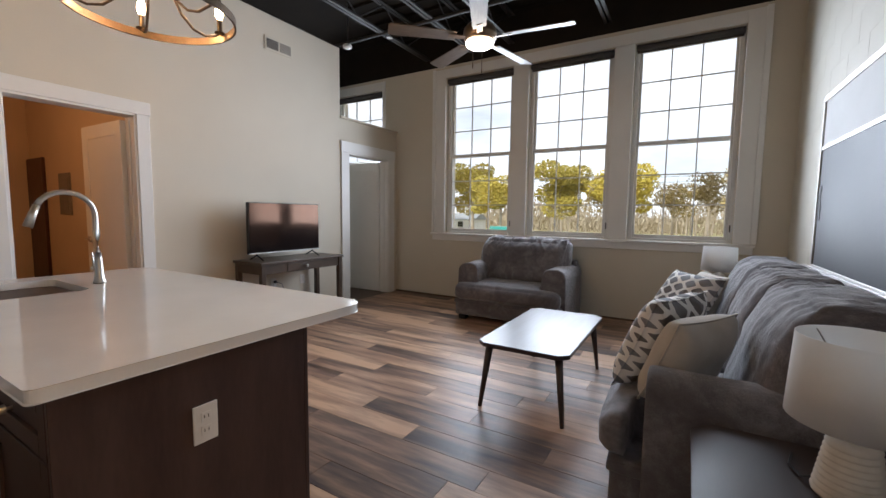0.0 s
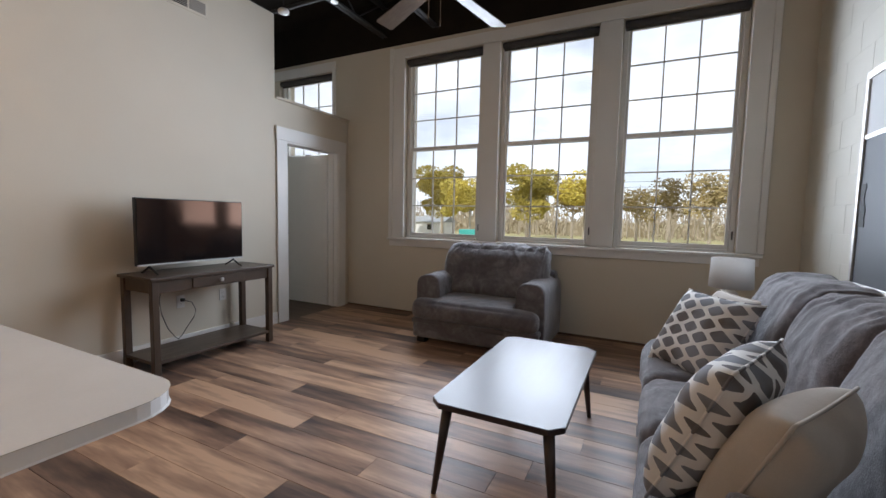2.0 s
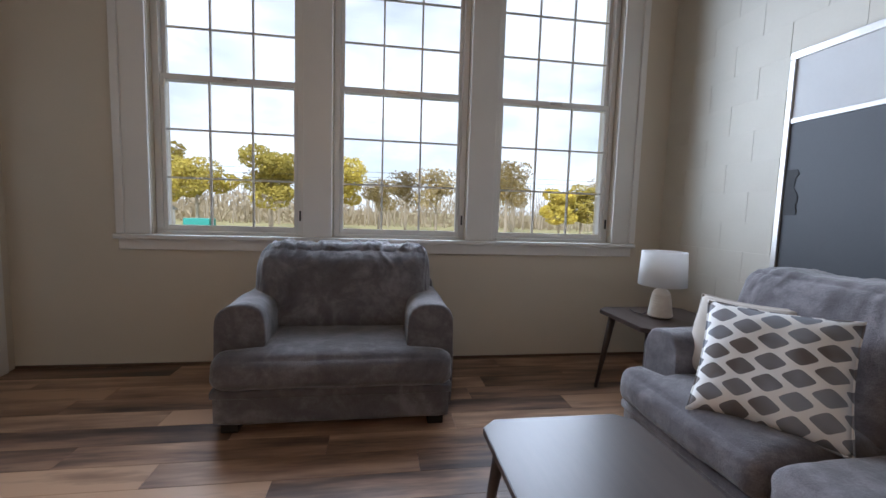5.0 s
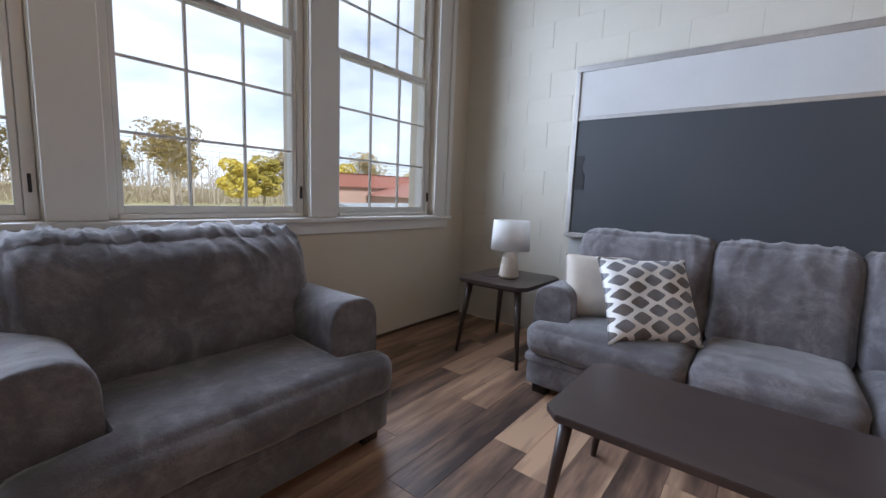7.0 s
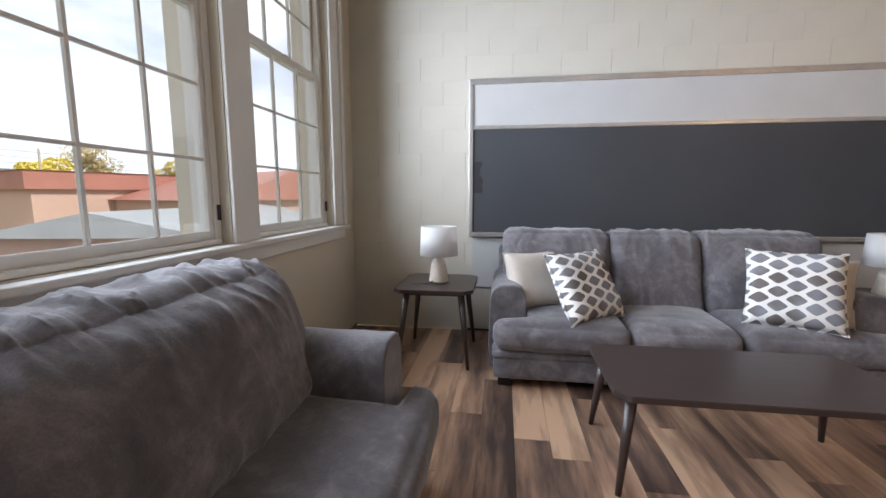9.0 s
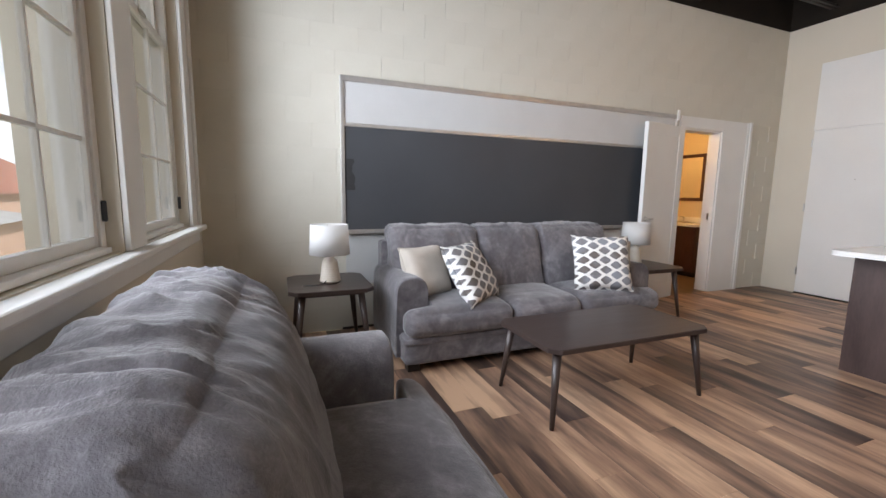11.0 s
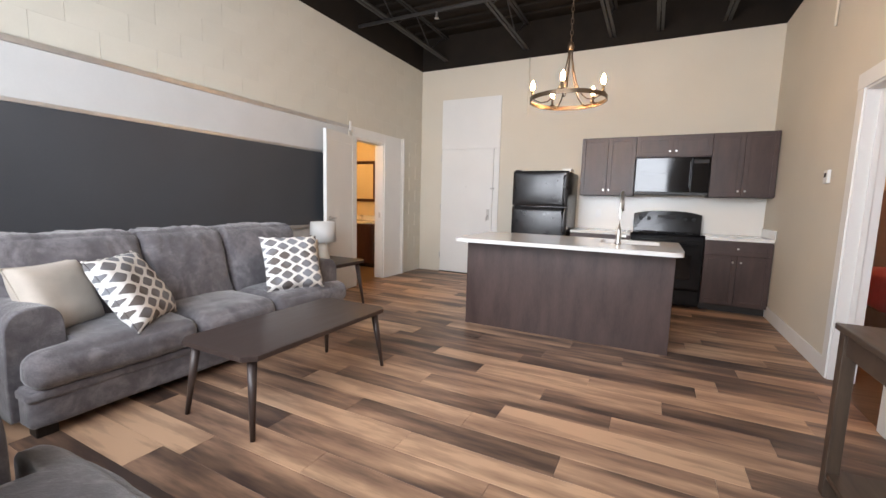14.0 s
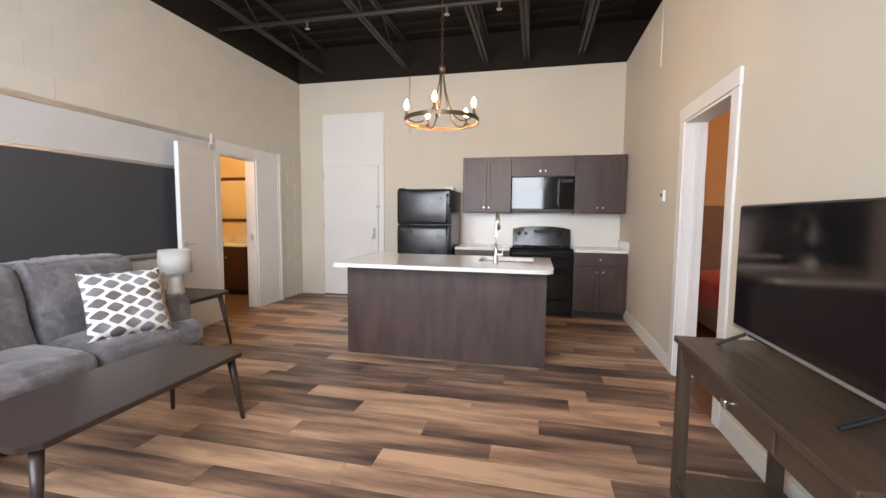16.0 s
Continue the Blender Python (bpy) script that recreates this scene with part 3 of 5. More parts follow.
def sash_window(c, name, blind=0.10):
    w = thing(name, "white double-hung sash window with grilles", "window", (c, 0, 0), kind="structure")
    h = HALF - 0.002
    ya, yb = 5.775, 5.90
    bm = box(-h, -h + 0.045, ya, yb, SILL + 0.002, HEAD - 0.002, 0.003)
    box(h - 0.045, h, ya, yb, SILL + 0.002, HEAD - 0.002, 0.003, bm)
    box(-h + 0.045, h - 0.045, ya, yb, HEAD - 0.04, HEAD - 0.002, 0.003, bm)
    box(-h + 0.045, h - 0.045, ya - 0.03, yb, SILL + 0.002, SILL + 0.025, 0.003, bm)
    part("window_frame", bm, TRIM, w)
    for nm, z0, z1, y in (("lower_sash", 1.025, 2.175, 5.785), ("upper_sash", 2.13, HEAD - 0.04, 5.822)):
        s = h - 0.047
        rail0 = 0.042 if nm == "lower_sash" else 0.045
        bm = box(-s, -s + 0.026, y, y + 0.034, z0, z1, 0.003)
        box(s - 0.026, s, y, y + 0.034, z0, z1, 0.003, bm)
        box(-s + 0.026, s - 0.026, y, y + 0.034, z0, z0 + rail0, 0.003, bm)
        box(-s + 0.026, s - 0.026, y, y + 0.034, z1 - 0.042, z1, 0.003, bm)
        sash = part(nm, bm, TRIM, w)
        g0, g1 = z0 + rail0, z1 - 0.042
        gw = 2 * (s - 0.026)
        for k in (1, 2):
            part("muntin", box(-gw / 2 + gw * k / 3 - 0.007, -gw / 2 + gw * k / 3 + 0.007, y + 0.008, y + 0.026, g0, g1), TRIM, sash)
            z = g0 + (g1 - g0) * k / 3
            part("muntin", box(-gw / 2, gw / 2, y + 0.010, y + 0.024, z - 0.007, z + 0.007), TRIM, sash)
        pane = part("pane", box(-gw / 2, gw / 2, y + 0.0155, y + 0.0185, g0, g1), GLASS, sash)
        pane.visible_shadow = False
    bm = box(-0.05, 0.05, 5.772, 5.785, 2.15, 2.17, 0.003)
    part("sash_lock", bm, CHROME, w)
    bm = box(h - 0.03, h - 0.018, ya - 0.018, ya, 1.12, 1.20, 0.004)
    part("latch", bm, BLACKPLASTIC, w)
    b = thing("roller_blind", "dark grey roller blind rolled up at the window head", "blind", (c, 0, 0), group="roller blinds")
    part("blind_roll", rod((-h + 0.01, 5.755, HEAD - 0.045), (h - 0.01, 5.755, HEAD - 0.045), 0.035, seg=18), BLIND, b, smooth=True)
    part("bottom_bar", box(-h + 0.015, h - 0.015, 5.765, 5.775, HEAD - blind, HEAD - 0.045, 0.002), BLIND, b)


for i, c in enumerate((*WIN, BEDWIN)):
    sash_window(c, "window_%d" % (i + 1))

# baseboards and casings on the television wall
bm = bmesh.new()
for a, b in ((YS, D0 - 0.10), (D1 + 0.11, 4.45)):
    box(XW + 0.001, XW + 0.016, a, b, 0.0, 0.135, 0.004, bm)
tagged(part("baseboard", bm, TRIM), "white painted baseboard", "baseboard", kind="structure")
bm = bmesh.new()
for a, b in ((2.0, 4.64),):
    box(XE - 0.012, XE + 0.001, a, b, 0, 0.02, 0.003, bm)
tagged(part("baseboard", bm, SUBFLOOR), "thin dark floor edging", "baseboard", kind="structure")
bm = box(XW, XE, YN - 0.012, YN - 0.001, 0, 0.022, 0.003)
tagged(part("baseboard", bm, WOODFLOOR), "thin dark floor edging under the windows", "baseboard", kind="structure")


def casing(y0, y1, h, x, face, w=0.10, head=0.11, proud=0.02, depth=0.15):
    """Door casing and jamb in a wall that runs along y; face is the side it looks to."""
    f = 1 if face > 0 else -1
    bm = bmesh.new()
    xa, xb = x + 0.002 * f, x + proud * f
    box(xa, xb, y0 - w, y0, 0, h, 0.003, bm)
    box(xa, xb, y1, y1 + w, 0, h, 0.003, bm)
    box(xa, xb + 0.004 * f, y0 - w - 0.008, y1 + w + 0.008, h, h + head, 0.003, bm)
    for a, b in ((y0, y0 + 0.018), (y1 - 0.018, y1)):
        box(x + 0.01 * f, x - depth * f, a, b, 0, h - 0.018, 0.002, bm)
    box(x + 0.01 * f, x - depth * f, y0, y1, h - 0.018, h, 0.002, bm)
    # door stop
    for a, b in ((y0 + 0.018, y0 + 0.03), (y1 - 0.03, y1 - 0.018)):
        box(x - 0.06 * f, x - 0.095 * f, a, b, 0, h - 0.03, 0.002, bm)
    return bm


tagged(part("trim", casing(D0, D1, DH, XW, 1), TRIM), "white casing of the bedroom door", "trim", kind="structure")
tagged(part("trim", casing(P0, P1, 2.12, XW, 1, w=0.14, head=0.15), TRIM), "white casing of the door in the partition", "trim", kind="structure")
bm = box(XW - 0.15, XW + 0.025, 4.45, YN - 0.002, 2.57, 2.60, 0.004)
tagged(part("trim", bm, CREAM), "ledge cap on the low partition", "trim", kind="structure")


def door_leaf(name, width, height, label, at, rz, knob=1.0):
    """A leaf from its hinge along +x, 4 cm thick, with two recessed panels and a lever each side."""
    d = thing(name, label, "door", at, rz, kind="structure")
    part("leaf", box(0.004, width, -0.018, 0.018, 0.012, height, 0.003), DOORW, d)
    for s in (-1, 1):
        for z0, z1 in ((0.0, 0.0),):
            bm = bmesh.new()
            y0, y1 = s * 0.018, s * 0.024
            box(0.004, 0.115, y0, y1, 0.012, height, 0.002, bm), box(width - 0.115, width, y0, y1, 0.012, height, 0.002, bm)
            box(0.115, width - 0.115, y0, y1, 0.012, 0.22, 0.002, bm), box(0.115, width - 0.115, y0, y1, height - 0.12, height, 0.002, bm)
            part("stile_frame", bm, DOORW, d)
        bm = rod((width - 0.06, s * 0.022, knob), (width - 0.06, s * 0.034, knob), 0.028, seg=18)
        rod((width - 0.06, s * 0.034, knob), (width - 0.06, s * 0.06, knob), 0.010, into=bm)
        rod((width - 0.06, s * 0.058, knob), (width - 0.17, s * 0.058, knob), 0.009, 0.007, into=bm)
        part("lever_handle", bm, CHROME, d, "brushed metal lever handle", smooth=False)
    for z in (0.25, 1.05, height - 0.22):
        part("hinge", rod((-0.004, -0.026, z - 0.045), (-0.004, -0.026, z + 0.045), 0.008), CHROME, d)
    return d


door_leaf("door_1", 0.78, 2.07, "open white door of the tan bedroom", (XW - 0.16, D1 - 0.03, 0), 181)
door_leaf("door_2", 0.85, 2.09, "open white door to the second bedroom", (XW - 0.15, P1 - 0.03, 0), 180)
door_leaf("door_3", 0.75, 2.09, "white bathroom door folded open against the blackboard", (XE - 0.045, BY1 + 0.0, 0), 100)

# bathroom door surround: wide filler panel on one side
bm = box(XE - 0.018, XE + 0.004, BY0 - 0.53, BY0, 0, 2.24, 0.003)
box(XE - 0.018, XE + 0.004, BY0, BY1 + 0.02, 2.10, 2.24, 0.003, bm)
box(XE - 0.018, XE + 0.004, BY1, BY1 + 0.09, 0, 2.10, 0.003, bm)
box(XE - 0.035, XE - 0.018, BY0 - 0.55, BY0 - 0.505, 0, 2.25, 0.004, bm)
box(XE - 0.026, XE - 0.018, BY0 - 0.48, BY0 - 0.465, 0, 2.24, 0.003, bm)
box(XE + 0.004, XE + 0.155, BY0 - 0.001, BY0 + 0.018, 0, 2.08, 0.002, bm)
box(XE + 0.004, XE + 0.155, BY1 - 0.018, BY1 + 0.001, 0, 2.08, 0.002, bm)
box(XE + 0.004, XE + 0.155, BY0, BY1, 2.08, 2.10, 0.002, bm)
tagged(part("trim", bm, TRIM), "white casing and filler panel of the bathroom door", "trim", kind="structure")
strike = thing("strike_plate", "small metal strike plate on the bathroom jamb", "door hardware")
part("plate", box(XE + 0.05, XE + 0.08, BY0 + 0.018, BY0 + 0.021, 0.96, 1.05), CHROME, strike)

# entrance door with tall painted panel above it
d = thing("door_4", "closed white entrance door under a tall painted panel", "door", (0, YS, 0), kind="structure")
part("leaf", box(-0.565, 0.385, 0.004, 0.03, 0.02, 2.13, 0.003), DOORW, d)
part("transom_panel", box(-0.665, 0.395, 0.004, 0.028, 2.132, 2.96, 0.003), DOORW, d)
part("frame_strip", box(-0.665, -0.572, 0.004, 0.026, 0.0, 2.13, 0.003), DOORW, d)
# near-black strip that paints the dark gap under the leaf, no real sill
part("threshold", box(-0.565, 0.385, 0.002, 0.045, 0.0, 0.018, 0.002), SUBFLOOR, d)
for z in (0.30, 1.15, 1.98):
    part("hinge", rod((0.392, 0.036, z - 0.05), (0.392, 0.036, z + 0.05), 0.009), CHROME, d)
bm = box(-0.525, -0.475, 0.03, 0.038, 0.95, 1.13, 0.006)
rod((-0.5, 0.036, 1.02), (-0.5, 0.08, 1.02), 0.010, into=bm)
tube([(-0.5, 0.075, 1.02), (-0.49, 0.085, 0.99), (-0.49, 0.085, 0.96), (-0.49, 0.08, 0.94)], 0.008, into=bm)
part("door_handle", bm, CHROME, d, "brushed metal handle set")
bm = box(-0.60, -0.53, 0.03, 0.05, 1.46, 1.49, 0.004)
part("door_guard", bm, CHROME, d)
part("peephole", rod((-0.09, 0.028, 1.5), (-0.09, 0.034, 1.5), 0.008), CHROME, d)
c = thing("wall_conduit", "thin cream painted conduit on the kitchen wall", "conduit", (-1.09, YS + 0.014, 0))
part("conduit", rod((0, 0, 2.62), (0, 0, 3.48), 0.010), CREAM, c, smooth=True)
c = thing("wall_conduit", "thin cream painted conduit by the bedroom door", "conduit", (XW + 0.014, 0.42, 0))
part("conduit", rod((0, 0, 2.80), (0, 0, 3.48), 0.010), CREAM, c, smooth=True)

# ---- blackboard ----
bb = thing("blackboard", "grey chalkboard in a metal frame with white upper strip", "blackboard", (XE, 0, 0))
b0, b1 = 0.68, 4.60
part("slate", box(-0.022, -0.002, b0, b1, 0.92, 1.815), SLATE, bb)
part("upper_strip", box(-0.022, -0.002, b0, b1, 1.845, 2.19), TACK, bb, "white pin board strip")
part("lower_panel", box(-0.016, -0.002, b0, b1, 0.42, 0.87), TACK, bb, "white board below the chalk tray")
for nm, p in (("top_rail", (-0.034, -0.002, b0 - 0.035, b1 + 0.035, 2.19, 2.235)), ("middle_rail", (-0.030, -0.002, b0, b1, 1.815, 1.845)),
              ("side_rail", (-0.034, -0.002, b1, b1 + 0.035, 0.92, 2.19)), ("side_rail", (-0.034, -0.002, b0 - 0.035, b0, 0.92, 2.19)),
              ("chalk_tray", (-0.075, -0.002, b0 - 0.02, b1 + 0.03, 0.885, 0.905)), ("tray_lip", (-0.078, -0.068, b0 - 0.02, b1 + 0.03, 0.905, 0.918)), ("bottom_rail", (-0.030, -0.002, b0, b1, 0.905, 0.92))):
    part(nm, box(*p, 0.004), ALU, bb)
bm = bmesh.new()
rng = random.Random(4)
edge = [(4.595, 1.54), (4.595, 1.27)] + [(4.52 + rng.uniform(-0.012, 0.025), 1.27 + k * 0.027) for k in range(11)]
f = bm.faces.new([bm.verts.new((-0.0255, y, z)) for y, z in edge])
r = bmesh.ops.extrude_face_region(bm, geom=[f])
for e in r["geom"]:
    if isinstance(e, bmesh.types.BMVert):
        e.co.x = -0.0225
bmesh.ops.recalc_face_normals(bm, faces=bm.faces[:])
part("bare_patch", bm, PATCH, bb, "bare black patch in the grey paint")
part("end_bracket", box(-0.05, -0.034, b0 - 0.04, b0 - 0.005, 2.17, 2.29, 0.004), TRIM, bb)

# ---- seating ----


def arm_block(xc, w, y0, y1, z0, z1, seed):
    """A padded arm: rounded over the top, flat in front with a soft welt."""
    bm = bmesh.new()
    prof = [(-w / 2, z0)] + [(-w / 2 - 0.006 * math.sin(k * 0.7), z0 + (z1 - 0.13 - z0) * k / 5) for k in range(1, 5)]
    for k in range(15):
        q = math.pi * (1 - k / 14)
        prof.append((w / 2 * math.copysign(abs(math.cos(q)) ** 0.75, math.cos(q)), z1 - 0.13 + 0.13 * math.sin(q) ** 0.8))
    prof += [(w / 2 + 0.006 * math.sin(k * 0.7), z0 + (z1 - 0.13 - z0) * k / 5) for k in range(4, 0, -1)] + [(w / 2, z0)]
    zc = (z0 + z1) / 2
    rows = []
    steps = [(0.0, 0.93), (0.0, 0.965), (0.006, 0.99), (0.018, 1.0)] + [(0.018 + (y1 - y0 - 0.02) * k / 16, 1.0) for k in range(1, 17)]
    for dy, sc in steps:
        row = []
        for x, z in prof:
            p = Vector((x * sc, y0 + dy, zc + (z - zc) * sc))
            w_ = noise.noise((p + Vector((seed * 5.1, 0, 0))) * 6) * 0.008 * (1 if sc == 1 else 0.3)
            row.append(bm.verts.new((xc + p.x * (1 + w_ * 3), p.y, p.z + w_)))
        rows.append(row)
    for a, b in zip(rows, rows[1:]):
        for i in range(len(prof)):
            j = (i + 1) % len(prof)
            bm.faces.new((a[i], a[j], b[j], b[i]))
    bm.faces.new(list(reversed(rows[0])))
    bm.faces.new(rows[-1])
    bmesh.ops.recalc_face_normals(bm, faces=bm.faces[:])
    return bm


def seat_unit(name, label, cat, at, rz, width, depth, n, seed, arm):
    """Upholstered seat facing -y in its own space: x across, back at y = depth."""
    s = thing(name, label, cat, at, rz)
    hw = width / 2
    part("base", soft(-hw + 0.025, hw - 0.025, 0.05, depth - 0.05, 0.06, 0.275, 0.025, (0, 0.004, 0), 0.004, seed, 14), FABRIC, s, smooth=True)
    part("base_welt", soft(-hw + 0.015, hw - 0.015, 0.038, depth - 0.04, 0.205, 0.262, 0.02, (0, 0, 0), 0.003, seed + 1, 14), FABRIC, s, smooth=True)
    part("back_frame", soft(-hw + 0.04, hw - 0.04, depth - 0.20, depth, 0.10, 0.86 if n > 1 else 0.74, 0.05, (0, 0.01, 0), 0.005, seed + 2, 14), FABRIC, s, smooth=True)
    for k, sx in enumerate((-1, 1)):
        part("arm", arm_block(sx * (hw - arm / 2 + 0.005), arm, 0.18, depth - 0.06, 0.08, 0.66 if n > 1 else 0.685, seed + k), FABRIC, s, smooth=True)
    cw = (width - 2 * arm) / n
    for k in range(n):
        a = -hw + arm + k * cw + 0.003
        b = a + cw - 0.006
        e0, e1 = (-hw + 0.02 if k == 0 else a), (hw - 0.02 if k == n - 1 else b)

        def settle(p, u, e0=e0, e1=e1, a=a, b=b):
            # wide at the front nose, narrow between the arms further back
            m0, m1 = (e0 + e1) / 2, (e1 - e0) / 2
            x = p.x + m0
            if u.y > -0.62:
                x = min(max(x, a), b)
            p.x = x - m0
            p.z -= 0.012 * max(0, -u.y) ** 3
            return p
        part("seat_cushion", soft(e0, e1, 0.0, depth - 0.22, 0.268, 0.455, 0.07, (0.0, 0.018, 0.028), 0.012, seed + 10 + k, 30, 6, settle), FABRIC, s, smooth=True)

        def lean(p, u):
            p.y += 0.10 * u.z
            p.z -= 0.02 * (abs(u.x) ** 4) * max(0, -u.z)
            return p
        e0, e1 = (-hw + 0.085 if k == 0 else a), (hw - 0.085 if k == n - 1 else b)
        part("back_cushion", soft(e0, e1, depth - (0.47 if n == 1 else 0.42), depth - 0.13, 0.43, 0.975, 0.125 if n == 1 else 0.065, (0.0, 0.06 if n == 1 else 0.045, 0.006), 0.016, seed + 20 + k, 96 if n == 1 else 44, 5, lean, 0.019 if n == 1 else 0.011), FABRIC, s, smooth=True)
    for x in (-hw + 0.10, hw - 0.10):
        for y in (0.14, depth - 0.12):
            part("foot", box(x - 0.045, x + 0.045, y - 0.045, y + 0.045, 0, 0.075, 0.006), FOOT, s, "dark wooden foot")
    return s


seat_unit("sofa", "grey microfibre three-seat sofa with plump cushions", "sofa", (-0.37, 3.22, 0), -90, 2.36, 1.00, 3, 3, 0.24)
seat_unit("armchair", "wide grey microfibre armchair with crumpled back cushion", "armchair", (-1.855, 4.58, 0), 0, 1.32, 1.02, 1, 40, 0.27)


def cushion(mat_, label, centre, size, rx, ry, rz, t=0.15, seed=0):
    c = thing("throw_pillow", label, "pillow", (0, 0, 0), group="throw pillows")
    c.matrix_basis = pose(*centre, rx, ry, rz)
    part("cover", pillow(size, size, t, seed), mat_, c, smooth=True)
    h = size / 2
    ring = []
    for k in range(64):
        f = k / 16
        e, q = int(f) % 4, (f - int(f)) * 2 - 1
        x, y = ((q, -1), (1, q), (-q, 1), (-1, -q))[e]
        ring.append((x * h * (1 - 0.07 * (1 - y * y) * abs(x) ** 3), y * h * (1 - 0.07 * (1 - x * x) * abs(y) ** 3), 0))
    part("piping", tube(ring, 0.005, 6, closed=True), mat_, c, smooth=True)


cushion(BEIGE, "cream fabric throw pillow on the sofa", (0.07, 4.10, 0.645), 0.42, 66, 0, -66, 0.19, 2)
cushion(TRELLIS, "grey and white trellis-patterned throw pillow on the sofa", (-0.09, 3.78, 0.650), 0.50, 58, 0, -52, 0.18, 5)
cushion(TRELLIS, "grey and white trellis-patterned throw pillow on the sofa", (-0.17, 2.58, 0.68), 0.49, 66, 0, -114, 0.19, 8)
cushion(BEIGE, "cream fabric throw pillow behind the patterned one", (-0.05, 2.41, 0.655), 0.42, 66, 0, -122, 0.20, 9)

# ---- tables and lamps ----


def chamfered(x0, x1, y0, y1, z0, z1, c, bevel=0.003):
    bm = bmesh.new()
    pts = [(x0 + c, y0), (x1 - c, y0), (x1, y0 + c), (x1, y1 - c), (x1 - c, y1), (x0 + c, y1), (x0, y1 - c), (x0, y0 + c)]
    f = bm.faces.new([bm.verts.new((x, y, z0)) for x, y in pts])
    r = bmesh.ops.extrude_face_region(bm, geom=[f])
    for v in r["geom"]:
        if isinstance(v, bmesh.types.BMVert):
            v.co.z = z1
    bmesh.ops.recalc_face_normals(bm, faces=bm.faces[:])
    bmesh.ops.bevel(bm, geom=bm.edges[:], offset=bevel, segments=2, affect="EDGES")
    return bm


def low_table(name, label, cat, at, wx, wy, h, c, splay, group=""):
    t = thing(name, label, cat, at, group=group)
    part("tabletop", chamfered(-wx / 2, wx / 2, -wy / 2, wy / 2, h - 0.028, h, c), ESPRESSO, t)
    part("under_frame", box(-wx / 2 + 0.07, wx / 2 - 0.07, -wy / 2 + 0.07, wy / 2 - 0.07, h - 0.055, h - 0.028, 0.004), ESPRESSO, t)
    for sx in (-1, 1):
        for sy in (-1, 1):
            part("leg", rod((sx * (wx / 2 - 0.025), sy * (wy / 2 - 0.03), 0), (sx * (wx / 2 - 0.025 - splay), sy * (wy / 2 - 0.03 - splay), h - 0.03), 0.013, 0.026, 14), ESPRESSO, t, smooth=True)
    return t


low_table("coffee_table", "dark brown wooden coffee table with tapered legs", "table", (-0.945, 3.265, 0), 0.60, 1.19, 0.45, 0.055, 0.045)
low_table("end_table", "dark wooden end table beside the sofa and windows", "table", (0.225, 4.82, 0), 0.64, 0.58, 0.58, 0.06, 0.06, "end tables")
low_table("end_table", "dark wooden end table at the sofa's kitchen end", "table", (0.285, 1.66, 0), 0.64, 0.64, 0.55, 0.06, 0.06, "end tables")


def table_lamp(at, label):
    l = thing("table_lamp", label, "lamp", at, group="table lamps")
    prof = [(0.050, 0.0), (0.064, 0.008)]
    for k in range(9):
        z = 0.015 + k * 0.0165
        r = 0.075 - 0.0026 * k
        prof += [(r, z), (r + 0.002, z + 0.008), (r - 0.003, z + 0.0155)]
    prof += [(0.050, 0.172), (0.030, 0.190), (0.022, 0.205), (0.020, 0.225)]
    part("lamp_base", lathe(prof, 36), CERAMIC, l, "ribbed cream ceramic lamp base", smooth=True)
    part("neck", rod((0, 0, 0.22), (0, 0, 0.29), 0.010), CHROME, l)
    bm = bmesh.new()
    seg = 48
    rings = [[bm.verts.new((r * math.cos(2 * math.pi * i / seg), r * math.sin(2 * math.pi * i / seg), z)) for i in range(seg)] for r, z in ((0.145, 0.215), (0.134, 0.435), (0.131, 0.435), (0.142, 0.215))]
    for a, b in zip(rings, rings[1:] + rings[:1]):
        for i in range(seg):
            bm.faces.new((a[i], a[(i + 1) % seg], b[(i + 1) % seg], b[i]))
    part("shade", bm, SHADE, l, "white linen drum shade", smooth=True)
    bm = bmesh.new()
    for a in (0, 120, 240):
        rod((0, 0, 0.285), (0.132 * math.cos(radians(a)), 0.132 * math.sin(radians(a)), 0.425), 0.002, seg=6, into=bm)
    part("shade_spider", bm, CHROME, l)
    tagged(part("cord", tube([(-0.06, 0.03, 0.03), (-0.085, 0.06, 0.008), (-0.10, 0.12, 0.006), (-0.08, 0.2, 0.006)], 0.0035, 6), BLACKPLASTIC, l))


table_lamp((0.19, 4.81, 0.58), "table lamp with white drum shade by the windows")
table_lamp((0.315, 1.69, 0.55), "table lamp with white drum shade by the bathroom door")

# ---- desk and television ----
dk = thing("console_desk", "brown wooden desk with drawer and low shelf under the television", "desk", (0, 0, 0))
dx0, dx1, dy0, dy1 = -4.175, -3.70, 2.83, 3.97
part("desktop", box(dx0, dx1, dy0, dy1, 0.745, 0.772, 0.005), DESKWOOD, dk)
for x0 in (dx0 + 0.015, dx1 - 0.065):
    for y0 in (dy0 + 0.015, dy1 - 0.065):
        part("leg", box(x0, x0 + 0.05, y0, y0 + 0.05, 0, 0.745, 0.004), DESKWOOD, dk)
part("front_apron", box(dx1 - 0.05, dx1 - 0.028, dy0 + 0.065, dy1 - 0.065, 0.645, 0.745, 0.003), DESKWOOD, dk)
part("back_apron", box(dx0 + 0.025, dx0 + 0.045, dy0 + 0.065, dy1 - 0.065, 0.645, 0.745, 0.003), DESKWOOD, dk)
for y0 in (dy0 + 0.025, dy1 - 0.045):
    part("side_apron", box(dx0 + 0.065, dx1 - 0.065, y0, y0 + 0.02, 0.645, 0.745, 0.003), DESKWOOD, dk)
